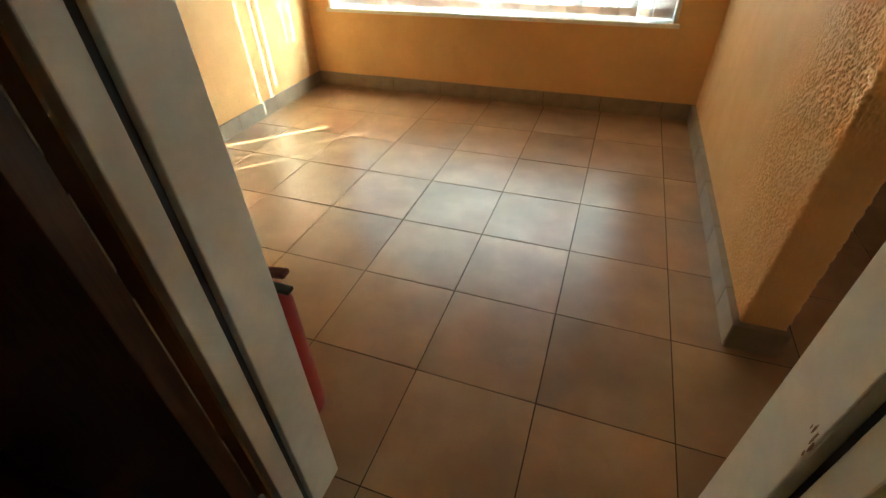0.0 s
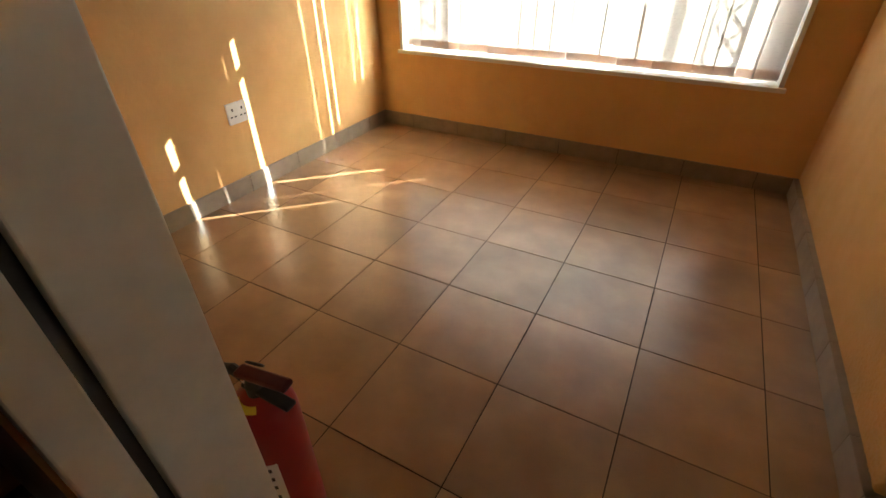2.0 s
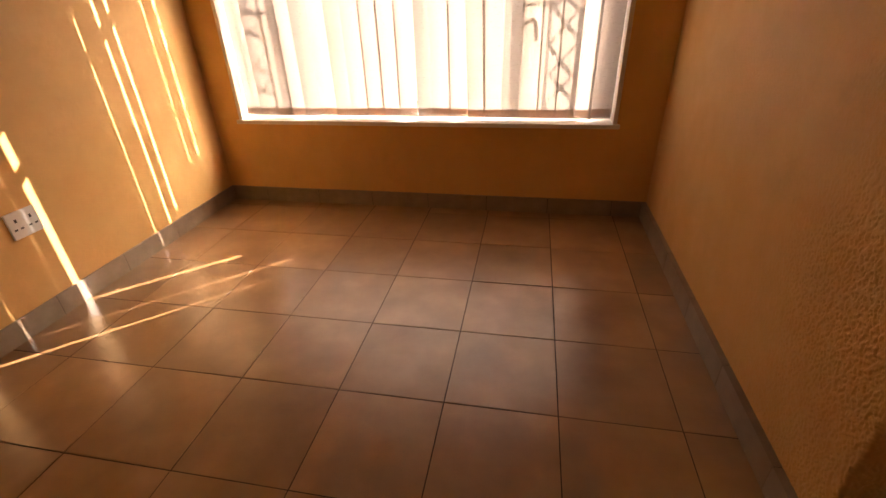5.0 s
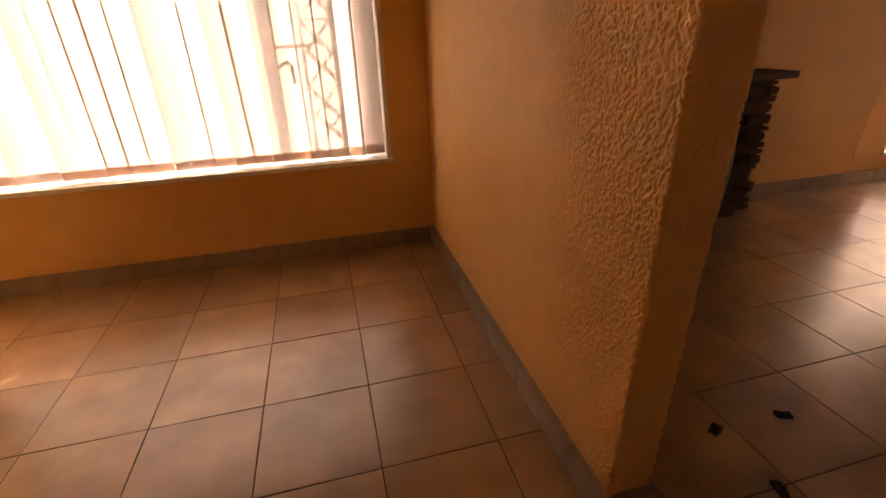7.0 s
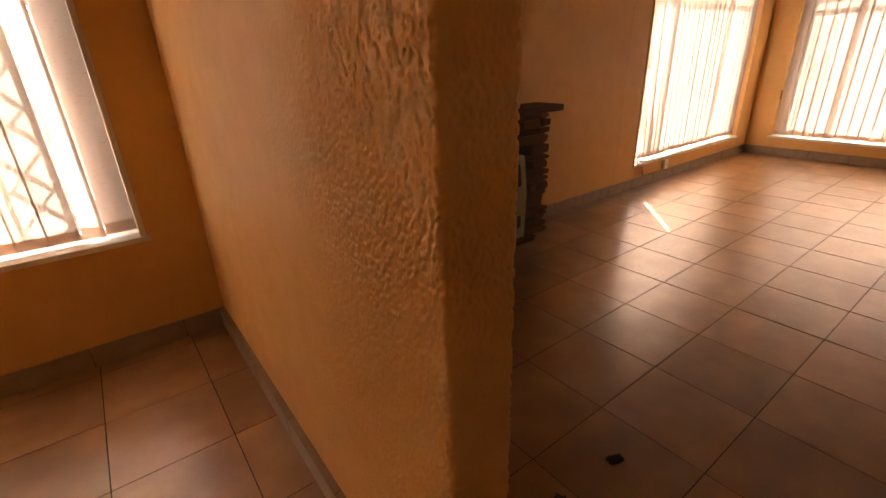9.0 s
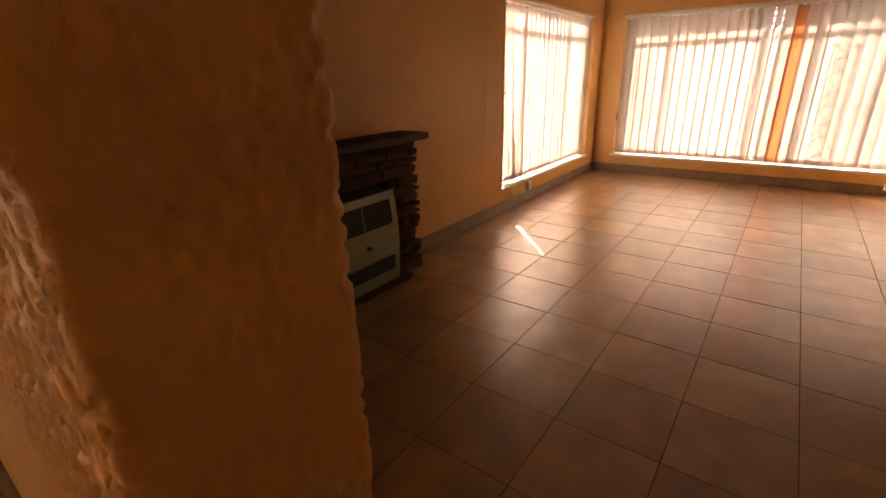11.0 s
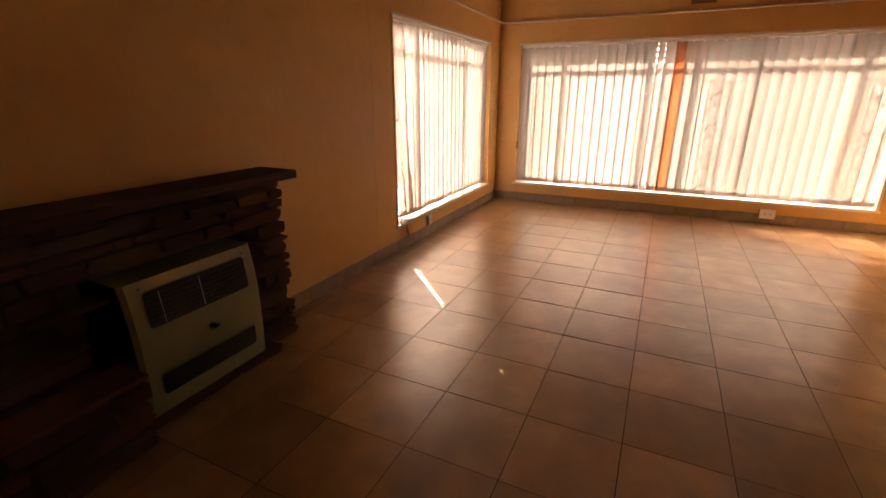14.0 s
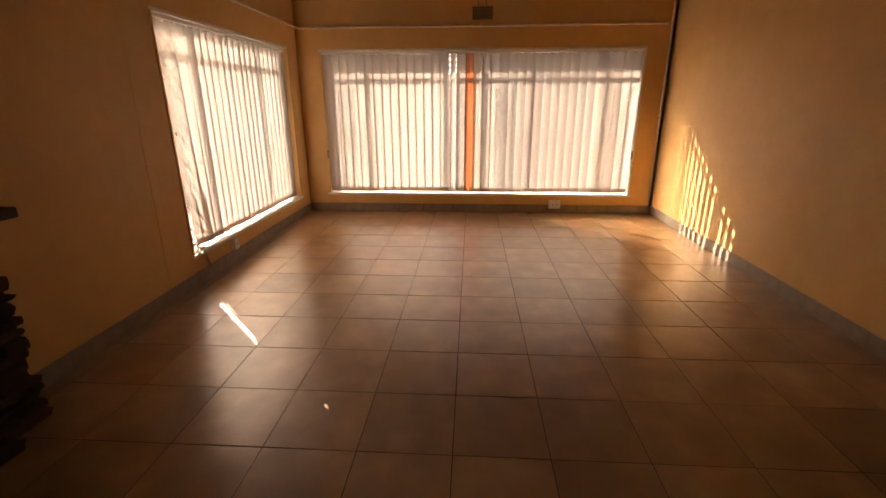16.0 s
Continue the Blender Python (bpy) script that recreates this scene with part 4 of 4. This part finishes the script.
def fallen_vane():
    """A vane end hanging loose below the sill, folded over."""
    bm = bmesh.new()
    rows = [((-0.05, 0.0, 0.11), (0.03, 0.0, 0.13)), ((-0.045, -0.012, 0.05), (0.035, -0.012, 0.07)), ((-0.03, -0.03, 0.0), (0.025, -0.03, 0.0))]
    vs = [[bm.verts.new(p) for p in row] for row in rows]
    for a, b in zip(vs, vs[1:]):
        bm.faces.new((a[0], a[1], b[1], b[0]))
    bmesh.ops.solidify(bm, geom=list(bm.faces), thickness=0.003)
    ob = part("blind_scrap", bm, HEM)
    ob.matrix_world = pose(4.93, Y_NORTH - 0.025, 0.11, 0, 0, 20)
    return tagged(ob, "loose brown end of a blind vane below the sill", "blind scrap")


fallen_vane()


# ---- outside ----
# out of view; eaves and ground are reddened so their bounce tints the vanes
structure("eaves_east", box(X_EAST + TH, X_EAST + TH + 0.5, Y_SOUTH - TH - 0.5, Y_NORTH + TH + 0.5, 2.34, 2.50), OUTWALL, "terracotta painted roof overhang", "eaves")
structure("ground", box(-60, 80, -60, 80, -0.35, -0.30), EARTH, "dry bare garden earth out of view, reddened to tint bounced light", "ground")


def boundary(name, m, length, height, label):
    b = thing(name, m, label, "garden wall", kind="structure")
    part("wall", box(-length / 2, length / 2, 0, 0.22, -0.32, height), BOUNDARY, b)
    part("coping", box(-length / 2, length / 2, -0.05, 0.27, height, height + 0.09, bevel=0.01), COPING, b, "pale coping course")


boundary("boundary_wall_east", pose(12.0, 1.0, 0, 0, 0, -90), 24, 1.75, "cream plastered garden wall with pale coping")
boundary("boundary_wall_north", pose(2.0, 9.0, 0), 26, 1.9, "cream plastered garden wall with pale coping")


def neighbour(name, m, length, eave, label):
    """A neighbouring house: wall, fascia and tiled roof slope."""
    h = thing(name, m, label, "house")
    part("wall", box(-length / 2, length / 2, 0, 5, -0.32, eave), BOUNDARY, h)
    part("fascia", box(-length / 2 - 0.4, length / 2 + 0.4, -0.45, -0.40, eave - 0.05, eave + 0.14), COPING, h, "white painted fascia board")
    bm = bmesh.new()
    n = 16
    for k in range(n):
        y0, z0 = -0.45 + 0.34 * k, eave + 0.12 + 0.17 * k
        box(-length / 2 - 0.4, length / 2 + 0.4, y0, y0 + 0.40, z0, z0 + 0.045, bm=bm)
    part("roof", bm, ROOFTILE, h, "terracotta tiled roof slope")


neighbour("house", pose(14.2, 1.0, 0, 0, 0, -90), 16, 2.05, "neighbouring house with a terracotta tile roof")
neighbour("house", pose(4.0, 12.0, 0), 16, 2.2, "neighbouring house with a terracotta tile roof behind the wall")


# ---- skirting and floor tiles ----
def skirting(name, m, length, start, label, thick=0.011):
    """A run of skirting tiles along local x, standing out towards -y."""
    s = thing(name, m, label, "skirting", kind="structure")
    meshes = {}
    x = 0.0
    first = True
    while x < length - 0.01:
        w = min(start if first else 0.43, length - x)
        first = False
        key = round(w, 3)
        if key not in meshes:
            bm = box(0.001, w - 0.002, -thick, 0, 0.001, 0.115, bevel=0.002)
            me = bpy.data.meshes.new("tile")
            bm.to_mesh(me)
            bm.free()
            meshes[key] = me
        t = piece("tile", meshes[key], SKIRT, s)
        t.matrix_basis = pose(x, 0, 0)
        x += w
    part("grout_bed", box(0, length, 0.004 - thick, 0, 0, 0.112), GROUT, s)


skirting("baseboard_north_dining", pose(X_WEST, Y_NORTH, 0), PART_X0 - X_WEST, 0.3, "grey-brown glazed skirting tiles")
skirting("baseboard_north_living", pose(PART_X1, Y_NORTH, 0), FIRE_X0 - PART_X1 - 0.01, 0.3, "grey-brown glazed skirting tiles")
skirting("baseboard_north_window", pose(FIRE_X1 + 0.02, Y_NORTH, 0), X_EAST - FIRE_X1 - 0.02, 0.35, "grey-brown glazed skirting tiles")
skirting("baseboard_east", pose(X_EAST, Y_NORTH, 0, 0, 0, -90), Y_NORTH - Y_SOUTH, 0.35, "grey-brown glazed skirting tiles")
skirting("baseboard_west", pose(X_WEST, Y_DOOR1, 0, 0, 0, 90), Y_NORTH - Y_DOOR1, 0.25, "grey-brown glazed skirting tiles")
skirting("baseboard_south", pose(X_EAST, Y_SOUTH, 0, 0, 0, 180), X_EAST - ADDED_X, 0.2, "grey-brown glazed skirting tiles")
skirting("baseboard_partition", pose(PART_X0, Y_NORTH, 0, 0, 0, -90), Y_NORTH - PART_END + 0.026, 0.28, "grey-brown glazed skirting tiles", 0.028)
skirting("baseboard_partition_end", pose(PART_X0 - 0.026, PART_END, 0), PART_X1 - PART_X0 + 0.036, 0.4, "dark skirting tile on the wall end", 0.028)
skirting("baseboard_partition_back", pose(PART_X1, PART_END - 0.026, 0, 0, 0, 90), Y_NORTH - PART_END, 0.28, "grey-brown glazed skirting tiles")
skirting("baseboard_door", pose(DOOR_X0, Y_DOOR1, 0, 0, 0, 180), DOOR_X0 - X_WEST, 0.43, "grey-brown glazed skirting tiles")

floor = structure("floor", box(X_WEST - 0.02, X_EAST + 0.02, ADDED_Y - 0.02, Y_NORTH + 0.02, -0.12, -0.0022), GROUT, "beige-brown glazed tile floor with dark joints", "floor")


def floor_tiles():
    r = random.Random(21)
    meshes = {}
    gap = 0.0021
    for i in range(-7, 20):
        for j in range(-13, 8):
            x0, x1 = TX + TP * i, TX + TP * (i + 1)
            y0, y1 = TY + TP * j, TY + TP * (j + 1)
            x0, x1 = max(x0, X_WEST), min(x1, X_EAST)
            y0, y1 = max(y0, HALL_Y0 if x0 < HALL_X1 else ADDED_Y if x0 < ADDED_X else Y_SOUTH), min(y1, Y_NORTH)
            if x1 - x0 < 0.03 or y1 - y0 < 0.03:
                continue
            if y1 < Y_DOOR0 and x1 < HALL_X0:
                continue
            w, d = x1 - x0 - 2 * gap, y1 - y0 - 2 * gap
            key = (round(w, 3), round(d, 3))
            if key not in meshes:
                bm = box(-w / 2, w / 2, -d / 2, d / 2, -0.009, 0.0)
                top = [e for e in bm.edges if all(v.co.z > -0.001 for v in e.verts)]
                bmesh.ops.bevel(bm, geom=top, offset=0.0008, segments=1, affect="EDGES")
                me = bpy.data.meshes.new("tile")
                bm.normal_update()
                bm.to_mesh(me)
                bm.free()
                meshes[key] = me
            t = piece("tile", meshes[key], TILE, floor)
            t.matrix_basis = pose((x0 + x1) / 2, (y0 + y1) / 2, r.uniform(-0.0004, 0.0004), r.uniform(-0.14, 0.14), r.uniform(-0.14, 0.14), 0)


floor_tiles()
